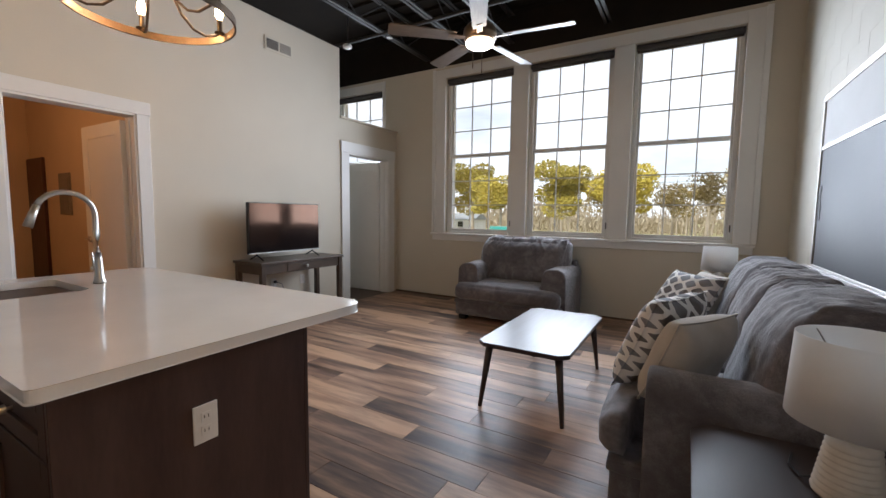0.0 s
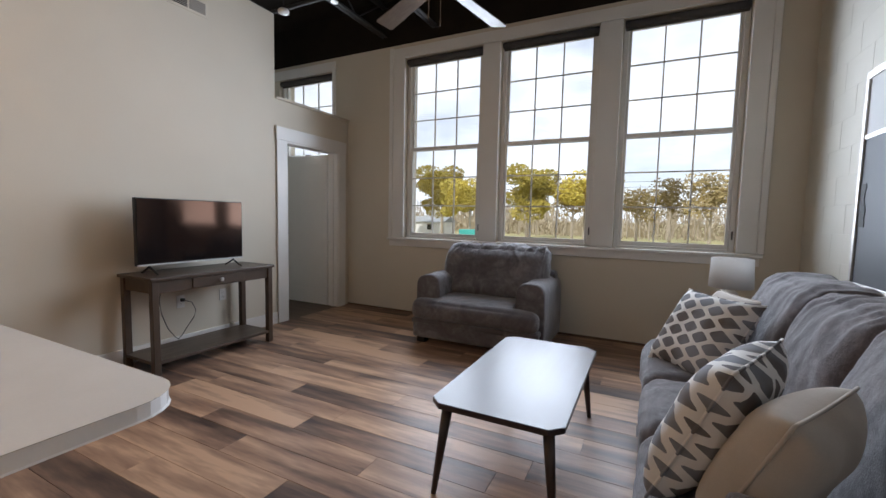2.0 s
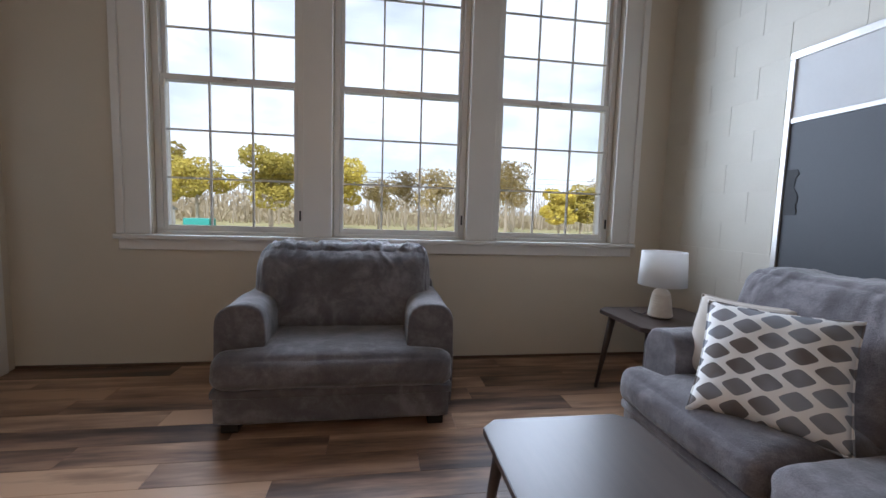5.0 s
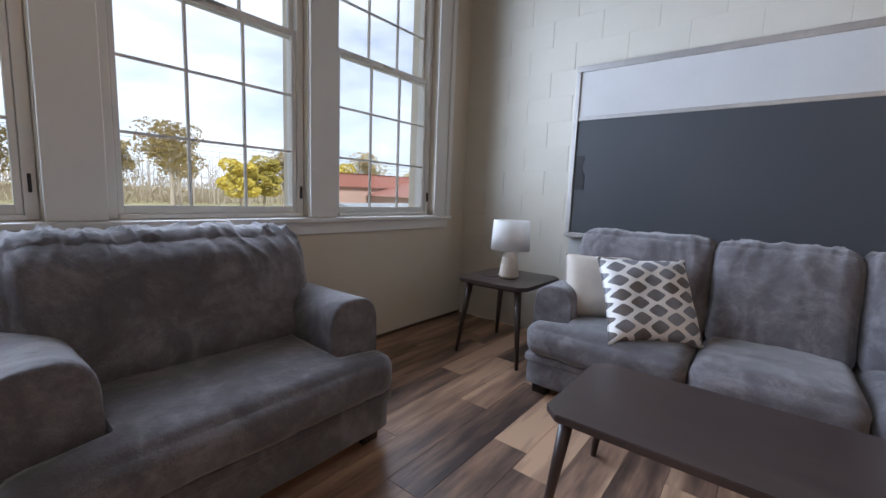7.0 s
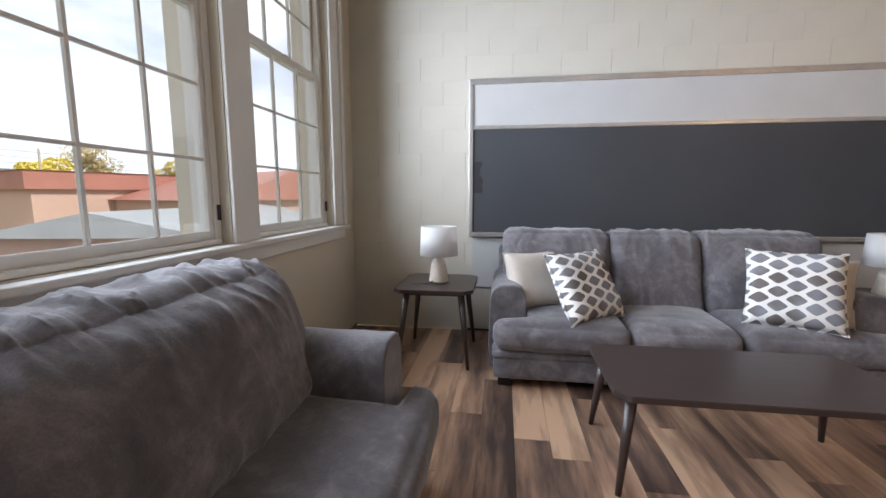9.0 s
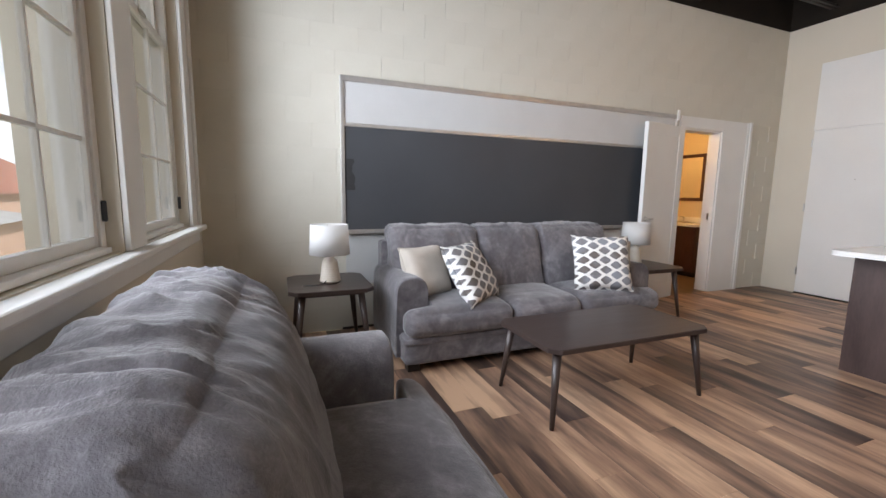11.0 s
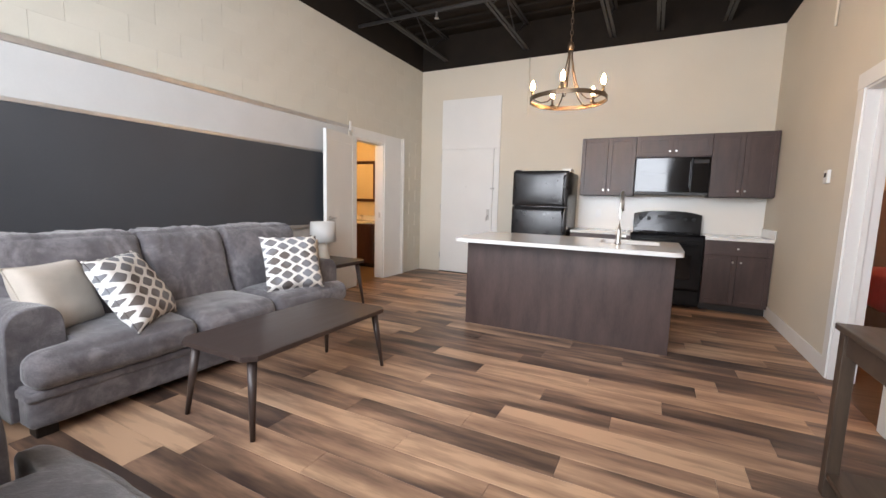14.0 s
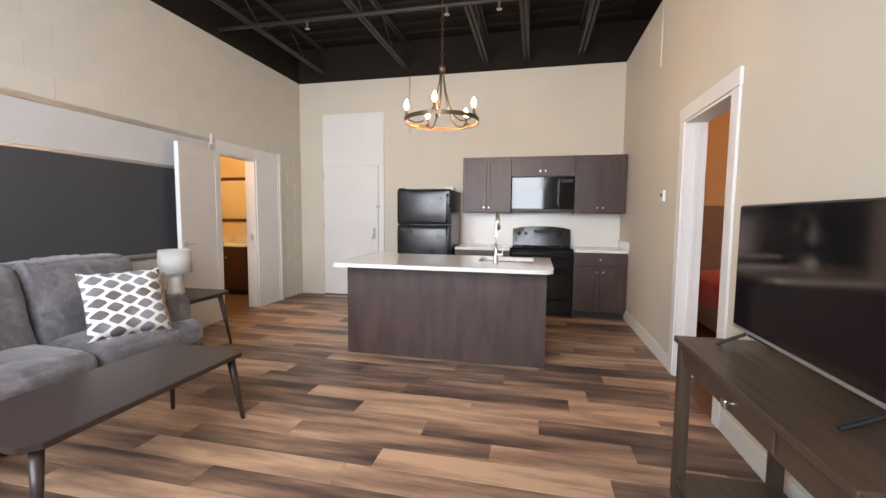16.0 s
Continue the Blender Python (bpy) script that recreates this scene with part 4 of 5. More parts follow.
dr = part("drawer", box(dx1 - 0.028, dx1 - 0.018, 3.16, 3.64, 0.655, 0.738, 0.004), DESKWOOD, dk)
bm = rod((dx1 - 0.02, 3.40, 0.697), (dx1 + 0.002, 3.40, 0.697), 0.006)
box(dx1, dx1 + 0.016, 3.384, 3.416, 0.681, 0.713, 0.005, bm)
part("knob", bm, CHROME, dr, "square metal knob")
part("low_shelf", box(dx0 + 0.02, dx1 - 0.02, dy0 + 0.02, dy1 - 0.02, 0.09, 0.115, 0.003), DESKWOOD, dk)
tv = thing("television", "black flat-screen television standing on the desk", "television", (-3.945, 3.325, 0.772))
part("bezel", box(-0.03, 0.012, -0.465, 0.465, 0.07, 0.61, 0.006), BLACKPLASTIC, tv)
part("rear_housing", box(-0.065, -0.03, -0.36, 0.36, 0.10, 0.42, 0.015), BLACKPLASTIC, tv)
part("screen", box(0.0125, 0.015, -0.457, 0.457, 0.088, 0.602), SCREEN, tv)
part("bottom_strip", box(0.012, 0.017, -0.465, 0.465, 0.070, 0.082, 0.001), ALU, tv)
for y in (-0.37, 0.37):
    bm = tube([(0.11, y, 0.006), (0.005, y, 0.055), (0.0, y, 0.09), (-0.01, y, 0.055), (-0.11, y, 0.006)], 0.008, 8)
    part("stand_foot", bm, BLACKPLASTIC, tv)


def outlet(at, rz, label, name="wall_outlet"):
    """Plate in its own x-z plane, facing -y."""
    o = thing(name, label, "outlet", at, rz, group="outlets")
    part("cover_plate", box(-0.036, 0.036, -0.006, 0, -0.058, 0.058, 0.002), PLASTIC, o)
    for z in (-0.021, 0.021):
        bm = box(-0.015, 0.015, -0.0085, -0.006, z - 0.014, z + 0.014, 0.001)
        s = part("socket", bm, PLASTIC, o)
        for x in (-0.006, 0.006):
            part("slot", box(x - 0.001, x + 0.001, -0.0092, -0.0085, z - 0.004, z + 0.006), BLACKPLASTIC, s)
    return o


outlet((XW, 3.35, 0.45), 90, "white wall outlet under the desk with plugs")
outlet((XW, 3.77, 0.45), 90, "white wall outlet beside the desk")
cord = thing("television_lead", "black television lead hanging from desk to outlet", "cable", (XW + 0.02, 0, 0))
bm = box(0.0, 0.03, 3.335, 3.365, 0.455, 0.485, 0.004)
tube([(0.02, 3.35, 0.47), (0.04, 3.42, 0.44), (0.03, 3.46, 0.36), (0.03, 3.44, 0.29), (0.03, 3.38, 0.22), (0.03, 3.33, 0.15), (0.03, 3.29, 0.118)], 0.0035, 6, bm)
tube([(0.06, 3.15, 0.64), (0.05, 3.13, 0.5), (0.04, 3.15, 0.38), (0.04, 3.2, 0.24), (0.03, 3.27, 0.14), (0.03, 3.3, 0.118)], 0.0035, 6, bm)
part("cable", bm, BLACKPLASTIC, cord, smooth=True)
v = thing("air_vent", "two-section wall air register high on the wall", "vent", (XW, 3.49, 3.165))
part("vent_frame", box(0.001, 0.010, -0.185, 0.185, -0.075, 0.075, 0.003), CREAM, v)
for y in (-0.085, 0.085):
    part("vent_core", box(0.010, 0.012, y - 0.075, y + 0.075, -0.05, 0.05), DARKVENT if y < 0 else GREYPLASTIC, v)
    for k in range(6):
        z = -0.042 + k * 0.017
        part("slat", box(0.012, 0.016, y - 0.075, y + 0.075, z, z + 0.006), GREYPLASTIC, v)
t = thing("thermostat", "small white thermostat with grey display", "thermostat", (XW, 0.69, 1.53))
part("case", box(0.001, 0.026, -0.045, 0.045, -0.055, 0.055, 0.006), PLASTIC, t)
part("display", box(0.0262, 0.028, -0.025, 0.025, -0.005, 0.03), DARKVENT, t)

# ---- ceiling fan ----
fan = thing("ceiling_fan", "five-blade ceiling fan with lit round lamp and pull chains", "fan", FAN)
part("downrod", rod((0, 0, 0.30), (0, 0, 1.36), 0.013), FANMETAL, fan, smooth=True)
part("canopy", lathe([(0.015, 1.30), (0.05, 1.32), (0.065, 1.36), (0.065, 1.385)], 24), FANMETAL, fan, smooth=True)
part("motor_housing", lathe([(0.095, 0.035), (0.125, 0.05), (0.135, 0.09), (0.13, 0.135), (0.10, 0.17), (0.055, 0.20), (0.035, 0.24), (0.03, 0.31)], 40), FANMETAL, fan, smooth=True)
part("lamp_diffuser", lathe([(0.02, -0.012), (0.075, -0.004), (0.108, 0.015), (0.112, 0.035)], 36), DIFFUSER, fan, smooth=True)
for k in range(5):
    a = 72 * k + 7
    m = pose(0, 0, 0.065, 0, 0, a) @ pose(0, 0, 0, 13, 0, 0)
    bm = bmesh.new()
    pts = [(0.20, -0.052), (0.72, -0.068), (0.735, -0.055), (0.735, 0.055), (0.72, 0.068), (0.20, 0.052)]
    f = bm.faces.new([bm.verts.new((x, y, 0)) for x, y in pts])
    r = bmesh.ops.extrude_face_region(bm, geom=[f])
    for e in r["geom"]:
        if isinstance(e, bmesh.types.BMVert):
            e.co.z = 0.007
    bmesh.ops.recalc_face_normals(bm, faces=bm.faces[:])
    bl = part("blade", bm, BLADE, fan, "wood-grain fan blade", m=m)
    part("blade_iron", box(0.10, 0.26, -0.022, 0.022, -0.006, -0.001, 0.002), FANMETAL, bl)
for x, z in ((0.05, -0.20), (-0.03, -0.15)):
    bm = rod((x, -0.06, 0.04), (x, -0.06, z), 0.0022, seg=6)
    rod((x, -0.06, z), (x, -0.06, z - 0.03), 0.005, 0.003, 8, bm)
    part("pull_chain", bm, BRONZE, fan)

# ---- chandelier ----
ch = thing("chandelier", "bronze ring chandelier with five lit candle bulbs", "chandelier", CHAND)
ring = bmesh.new()
seg = 64
rr = [[ring.verts.new((r * math.cos(2 * math.pi * i / seg), r * math.sin(2 * math.pi * i / seg), z)) for i in range(seg)] for r, z in ((0.335, -0.018), (0.335, 0.018), (0.327, 0.018), (0.327, -0.018))]
for a, b in zip(rr, rr[1:] + rr[:1]):
    for i in range(seg):
        ring.faces.new((a[i], a[(i + 1) % seg], b[(i + 1) % seg], b[i]))
bmesh.ops.recalc_face_normals(ring, faces=ring.faces[:])
part("ring", ring, BRONZE, ch, smooth=False)
for k in range(5):
    a = radians(72 * k + 20)
    c, s = math.cos(a), math.sin(a)
    pts = [(0.012 * c, 0.012 * s, 0.47)] + [(r * c, r * s, z) for r, z in ((0.02, 0.36), (0.04, 0.25), (0.075, 0.13), (0.125, 0.035), (0.18, -0.012), (0.235, -0.022), (0.295, 0.0), (0.315, 0.03))]
    part("arm", tube(pts, 0.006, 8), BRONZE, ch, smooth=True)
    cd = part("candle", rod((0.315 * c, 0.315 * s, 0.02), (0.315 * c, 0.315 * s, 0.085), 0.012), BRONZE, ch)
    part("drip_cup", lathe([(0.012, 0.0), (0.026, 0.008), (0.024, 0.012)], 18), BRONZE, cd, m=pose(0.315 * c, 0.315 * s, 0.012))
    part("bulb", lathe([(0.008, 0.0), (0.012, 0.006), (0.019, 0.03), (0.016, 0.052), (0.008, 0.072), (0.002, 0.085)], 18), BULB, cd, "lit amber candle bulb", smooth=True, m=pose(0.315 * c, 0.315 * s, 0.085))
part("hub", lathe([(0.008, 0.42), (0.022, 0.43), (0.03, 0.46), (0.02, 0.485), (0.008, 0.50)], 20), BRONZE, ch, smooth=True)
bm = bmesh.new()
for k in range(25):
    z = 0.50 + k * 0.05
    pts = []
    for j in range(10):
        q = 2 * math.pi * j / 10
        x, zz = 0.012 * math.cos(q), z + 0.026 + 0.030 * math.sin(q)
        pts.append((x, 0, zz) if k % 2 else (0, x, zz))
    tube(pts, 0.003, 6, bm, closed=True)
part("chain", bm, BRONZE, ch)
part("ceiling_canopy", lathe([(0.01, 1.71), (0.05, 1.73), (0.06, 1.77), (0.06, 1.782)], 24), BRONZE, ch, smooth=True)

# ---- kitchen ----


def cabinet_door(parent, x0, x1, z0, z1, y, knob_x, knob_z, f=1, name="cabinet_door"):
    """Recessed-panel front on the plane y, facing +y (f = 1) or -y."""
    g, t, w = 0.002, 0.018 * f, 0.05
    bm = bmesh.new()
    a, b, c, d = x0 + g, x1 - g, z0 + g, z1 - g
    box(a, a + w, y, y + t, c, d, 0.002, bm), box(b - w, b, y, y + t, c, d, 0.002, bm)
    box(a + w, b - w, y, y + t, c, c + w, 0.002, bm), box(a + w, b - w, y, y + t, d - w, d, 0.002, bm)
    box(a + w, b - w, y, y + t * 0.5, c + w, d - w, into=bm)
    dd = part(name, bm, CABINET, parent)
    if knob_x is not None:
        k = rod((knob_x, y + t, knob_z), (knob_x, y + t + 0.014 * f, knob_z), 0.005, seg=10)
        rod((knob_x, y + t + 0.014 * f, knob_z), (knob_x, y + t + 0.026 * f, knob_z), 0.013, 0.011, 14, k)
        part("knob", k, CHROME, dd, "small nickel knob")
    return dd


UF = -0.95
for x0, x1, z0, lab in ((-2.70, -2.01, 1.385, "dark wood wall cabinet over the counter"), (-3.555, -2.70, 1.885, "short dark wood wall cabinet above the microwave"), (-4.212, -3.555, 1.385, "dark wood wall cabinet in the corner")):
    c = thing("wall_cabinet", lab, "cabinet", (0, 0, 0), group="kitchen wall cabinets")
    part("body", box(x0 + 0.001, x1 - 0.001, YS + 0.002, UF - 0.002, z0, 2.165, 0.002), CABINET, c)
    m = (x0 + x1) / 2
    for a, b, kx in ((x0, m, m - 0.035), (m, x1, m + 0.035)):
        cabinet_door(c, a, b, z0 + 0.01, 2.155, UF, kx, z0 + 0.075)
mw = thing("microwave", "black over-range microwave with glossy door", "microwave", (0, 0, 0))
part("body", box(-3.55, -2.705, YS + 0.002, UF - 0.01, 1.405, 1.883, 0.004), BLACKGLOSS, mw)
part("microwave_door", box(-3.35, -2.71, UF - 0.01, UF + 0.03, 1.44, 1.878, 0.006), BLACKGLASS, mw)
part("control_panel", box(-3.548, -3.354, UF - 0.01, UF + 0.028, 1.44, 1.878, 0.006), BLACKGLASS, mw)
part("door_handle", rod((-3.335, UF + 0.055, 1.50), (-3.335, UF + 0.055, 1.83), 0.010), BLACKGLOSS, mw)
for z in (1.52, 1.81):
    part("handle_post", rod((-3.335, UF + 0.028, z), (-3.335, UF + 0.055, z), 0.008), BLACKGLOSS, mw)
part("display", box(-3.53, -3.37, UF + 0.0285, UF + 0.030, 1.80, 1.845), PATCH, mw)
part("vent_grille", box(-3.545, -2.71, UF - 0.01, UF + 0.02, 1.408, 1.436, 0.003), BLACKPLASTIC, mw)

LF = -0.69
for x0, x1, n, lab in ((-2.715, -1.955, 2, "dark wood base cabinet beside the refrigerator"), (-4.212, -3.545, 2, "dark wood base cabinet with drawer in the corner")):
    c = thing("base_cabinet", lab, "cabinet", (0, 0, 0), group="kitchen base cabinets")
    part("body", box(x0 + 0.001, x1 - 0.001, YS + 0.002, LF - 0.002, 0.09, 0.868, 0.002), CABINET, c)
    part("toe_kick", box(x0 + 0.001, x1 - 0.001, YS + 0.002, LF - 0.07, 0, 0.09), FOOT, c)
    m = (x0 + x1) / 2
    cabinet_door(c, x0, x1, 0.70, 0.86, LF, m, 0.78, name="drawer")
    for a, b, kx in ((x0, m, m - 0.04), (m, x1, m + 0.04)):
        cabinet_door(c, a, b, 0.10, 0.695, LF, kx, 0.62)
    ct = thing("countertop", "white quartz countertop on the base cabinet", "countertop", (0, 0, 0))
    part("slab", box(x0 - 0.0, x1 + 0.0, YS + 0.016, LF + 0.03, 0.870, 0.905, 0.004), QUARTZ, ct)
bm = box(-4.215, -1.95, YS + 0.002, YS + 0.014, 0.907, 1.383)
sp = tagged(part("trim", bm, TILE), "plain white kitchen backsplash", "backsplash", kind="structure")
bm = box(XW + 0.002, XW + 0.016, YS + 0.016, LF + 0.03, 0.907, 1.01, 0.003)
tagged(part("trim", bm, QUARTZ), "white quartz side splash", "backsplash", kind="structure")
outlet((-2.24, YS + 0.015, 1.13), 180, "white outlet in the backsplash")

st = thing("stove", "black electric range with glass top", "stove", (0, 0, 0))
s0, s1 = -3.538, -2.722
part("body", box(s0, s1, YS + 0.02, LF + 0.0, 0.03, 0.895, 0.004), BLACKGLOSS, st)
part("cooktop", box(s0 - 0.002, s1 + 0.002, YS + 0.05, LF + 0.045, 0.895, 0.918, 0.006), BLACKGLASS, st)
part("oven_door", box(s0 + 0.01, s1 - 0.01, LF, LF + 0.04, 0.24, 0.84, 0.008), BLACKGLOSS, st)
part("oven_window", box(s0 + 0.12, s1 - 0.12, LF + 0.0405, LF + 0.043, 0.36, 0.66, 0.001), BLACKGLASS, st)
part("storage_drawer", box(s0 + 0.01, s1 - 0.01, LF, LF + 0.035, 0.05, 0.225, 0.008), BLACKGLOSS, st)
part("oven_handle", rod((s0 + 0.06, LF + 0.085, 0.79), (s1 - 0.06, LF + 0.085, 0.79), 0.013), BLACKGLOSS, st)
for x in (s0 + 0.09, s1 - 0.09):
    part("handle_post", rod((x, LF + 0.038, 0.79), (x, LF + 0.085, 0.79), 0.010), BLACKGLOSS, st)
bm = bmesh.new()
pts = []
for k in range(13):
    u = k / 12 * 2 - 1
    pts.append((s0 + (s1 - s0) * k / 12, 1.195 - 0.045 * abs(u) ** 3))
front = [bm.verts.new((x, YS + 0.10, z)) for x, z in pts]
f = bm.faces.new(front + [bm.verts.new((s1, YS + 0.14, 0.918)), bm.verts.new((s0, YS + 0.14, 0.918))])
r = bmesh.ops.extrude_face_region(bm, geom=[f])
for e in r["geom"]:
    if isinstance(e, bmesh.types.BMVert):
        e.co.y = YS + 0.03
bmesh.ops.recalc_face_normals(bm, faces=bm.faces[:])
part("back_panel", bm, BLACKGLOSS, st)
for x in (s0 + 0.09, s0 + 0.19, s1 - 0.19, s1 - 0.09):
    part("control_knob", rod((x, YS + 0.10, 1.09), (x, YS + 0.145, 1.085), 0.024, 0.020, 18), BLACKPLASTIC, st)
part("clock_display", box(-3.24, -3.02, YS + 0.108, YS + 0.113, 1.08, 1.14, 0.001), PATCH, st)
for x in (-3.33, -2.93):
    for y in (-1.1, -0.82):
        part("burner_ring", tube([(x + 0.09 * math.cos(q * 0.2618), y + 0.09 * math.sin(q * 0.2618), 0.919) for q in range(24)], 0.0025, 6, closed=True), BLACKPLASTIC, st)
        part("burner_ring", tube([(x + 0.06 * math.cos(q * 0.2618), y + 0.06 * math.sin(q * 0.2618), 0.919) for q in range(24)], 0.0025, 6, closed=True), BLACKPLASTIC, st)

fr = thing("refrigerator", "black top-freezer refrigerator beside the entrance door", "refrigerator", (0, 0, 0))
f0, f1, FY = -1.92, -1.15, -0.55
part("body", box(f0, f1, YS + 0.03, FY - 0.075, 0.02, 1.69, 0.006), BLACKTEX, fr)
for nm, z0, z1 in (("freezer_door", 1.215, 1.70), ("fridge_door", 0.07, 1.205)):
    dd = part(nm, soft(f0, f1, FY - 0.07, FY, z0, z1, 0.015, (0, 0.014, 0), 0.0, 0, 12), BLACKTEX, fr, smooth=True)
    za, zb = (z0 + 0.03, z1 - 0.07) if nm == "freezer_door" else (z1 - 0.55, z1 - 0.03)
    hbm = tube([(f0 + 0.05, FY + 0.005, za), (f0 + 0.05, FY + 0.045, za + 0.03), (f0 + 0.05, FY + 0.05, (za + zb) / 2), (f0 + 0.05, FY + 0.045, zb - 0.03), (f0 + 0.05, FY + 0.005, zb)], 0.014, 10)
    part("handle", hbm, BLACKGLOSS, dd, "long glossy black handle", smooth=True)
part("base_grille", box(f0 + 0.02, f1 - 0.02, FY - 0.08, FY - 0.05, 0, 0.065, 0.003), BLACKPLASTIC, fr)
part("hinge_cover", box(f1 - 0.10, f1 - 0.02, FY - 0.10, FY - 0.02, 1.70, 1.715, 0.004), BLACKPLASTIC, fr)
pk = thing("paper_packet", "white paper packet lying on the refrigerator", "packet", (-1.86, -0.78, 1.69))
part("sheet_stack", box(-0.06, 0.06, -0.10, 0.10, 0, 0.045, 0.004), PLASTIC, pk)

# island
isl = thing("kitchen_island", "dark wood kitchen island cabinet", "kitchen island", (0, 0, 0))
i0, i1, j0, j1 = -3.155, -1.295, 0.585, 1.32
part("body", box(i0 + 0.02, i1 - 0.02, j0 + 0.02, j1 - 0.02, 0.09, 0.868), CABINET, isl)
part("back_panel", box(i0, i1, j1 - 0.018, j1, 0, 0.868, 0.002), CABINET, isl)
for x0 in (i0, i1 - 0.018):
    part("end_panel", box(x0, x0 + 0.018, j0, j1 - 0.019, 0, 0.868, 0.002), CABINET, isl)
part("toe_kick", box(i0 + 0.02, i1 - 0.02, j0 + 0.07, j0 + 0.09, 0, 0.09), FOOT, isl)
xs = [i0 + 0.02 + k * (i1 - i0 - 0.04) / 4 for k in range(5)]
for k in range(4):
    m = (xs[k] + xs[k + 1]) / 2
    cabinet_door(isl, xs[k], xs[k + 1], 0.70, 0.86, j0 + 0.018, m, 0.78, -1, "drawer")
    cabinet_door(isl, xs[k], xs[k + 1], 0.10, 0.695, j0 + 0.018, xs[k + 1] - 0.05 if k % 2 == 0 else xs[k] + 0.05, 0.62, -1)
o = outlet((i1 + 0.001, 0.93, 0.655), 90, "white outlet on the island end panel")
ct = thing("countertop", "white quartz island top with rounded corners", "countertop", (0, 0, 0))
c0, c1, e0, e1 = -3.20, -1.255, 0.545, 1.61
k0, k1, l0, l1 = -3.04, -2.52, 0.66, 1.09


def rounded(x0, x1, y0, y1, r, near=None, seg=6):
    out = []
    s = near or r
    for cx, cy, a, r in ((x1 - r, y1 - r, 0, r), (x0 + r, y1 - r, 90, r), (x0 + s, y0 + s, 180, s), (x1 - s, y0 + s, 270, s)):
        for k in range(seg + 1):
            q = radians(a + 90 * k / seg)
            out.append((cx + r * math.cos(q), cy + r * math.sin(q)))
    return out


bm = bmesh.new()
outer, inner = rounded(c0, c1, e0, e1, 0.10, 0.02), rounded(k0, k1, l0, l1, 0.05)
rows = []
for z, grow in ((0.870, -0.003), (0.873, 0), (0.902, 0), (0.905, -0.003)):
    mx, my = (c0 + c1) / 2, (e0 + e1) / 2
    rows.append([bm.verts.new((x + math.copysign(grow, x - mx), y + math.copysign(grow, y - my), z)) for x, y in outer])
hole = [[bm.verts.new((x, y, z)) for x, y in inner] for z in (0.870, 0.905)]
N = len(outer)
for a, b in zip(rows, rows[1:]):
    for i in range(N):
        bm.faces.new((a[i], a[(i + 1) % N], b[(i + 1) % N], b[i]))
for i in range(N):
    j = (i + 1) % N
    bm.faces.new((rows[-1][i], rows[-1][j], hole[1][j], hole[1][i]))
    bm.faces.new((rows[0][j], rows[0][i], hole[0][i], hole[0][j]))
    bm.faces.new((hole[1][i], hole[1][j], hole[0][j], hole[0][i]))
bmesh.ops.recalc_face_normals(bm, faces=bm.faces[:])
part("slab", bm, QUARTZ, ct)
sk = thing("sink", "stainless steel undermount sink in the island", "sink", (0, 0, 0))
bm = bmesh.new()
levels = [(0.0, 0.869), (0.012, 0.80), (0.02, 0.70), (0.05, 0.68)]
rings = []
for d_, z in levels:
    rings.append([bm.verts.new((x, y, z)) for x, y in rounded(k0 - 0.008 + d_, k1 + 0.008 - d_, l0 - 0.008 + d_, l1 + 0.008 - d_, 0.055)])
for a, b in zip(rings, rings[1:]):
    for i in range(N):
        bm.faces.new((a[i], b[i], b[(i + 1) % N], a[(i + 1) % N]))
bm.faces.new(rings[-1])
part("basin", bm, SINKSTEEL, sk, smooth=True)
part("drain", lathe([(0.02, 0.680), (0.045, 0.683), (0.05, 0.681)], 24), CHROME, sk, m=pose((k0 + k1) / 2, (l0 + l1) / 2, 0.001))
fa = thing("faucet", "brushed nickel gooseneck pull-down faucet", "faucet", (-2.70, 1.18, 0.905))
part("faucet_base", lathe([(0.028, 0), (0.027, 0.01), (0.021, 0.03), (0.017, 0.12), (0.0135, 0.16)], 24), CHROME, fa, smooth=True)
arc = [(0, 0, 0.15), (0, 0, 0.25), (0, -0.003, 0.34)]
for k in range(11):
    q = radians(180 * k / 10 * 0.86)
    arc.append((0, -0.118 + 0.115 * math.cos(q), 0.35 + 0.115 * math.sin(q)))
part("spout", tube(arc, 0.0125, 14), CHROME, fa, smooth=True)
e = Vector(arc[-1])
part("spray_head", rod(e, e + Vector((0, -0.035, -0.10)), 0.014, 0.019, 18), CHROME, fa, smooth=True)
bm = rod((-0.015, 0, 0.075), (-0.062, 0, 0.075), 0.015, 0.013, 16)
rod((-0.055, 0, 0.08), (-0.075, 0.0, 0.155), 0.006, 0.004, 10, bm)
part("lever", bm, CHROME, fa)

# ---- bathroom and bedroom things seen through the doors ----
va = thing("vanity", "red-brown wooden vanity with white top", "vanity", (0, 0, 0))
part("body", box(1.55, 2.75, -1.395, -0.86, 0.08, 0.80, 0.003), VANITY, va)
part("toe_kick", box(1.57, 2.73, -1.395, -0.92, 0, 0.08), FOOT, va)
for a, b, kx in ((1.56, 1.95, 1.91), (1.95, 2.35, 1.99), (2.35, 2.74, 2.39)):
    bm = box(a + 0.004, b - 0.004, -0.86, -0.845, 0.10, 0.78, 0.004)
    box(a + 0.05, b - 0.05, -0.845, -0.838, 0.16, 0.72, 0.003, bm)
    dd = part("vanity_door", bm, VANITY, va)
    part("knob", rod((kx, -0.84, 0.62), (kx, -0.815, 0.62), 0.012), CHROME, dd)
part("vanity_top", box(1.53, 2.77, -1.395, -0.83, 0.80, 0.84, 0.006), QUARTZ, va)
part("back_splash", box(1.53, 2.77, -1.395, -1.375, 0.84, 0.93, 0.004), QUARTZ, va)
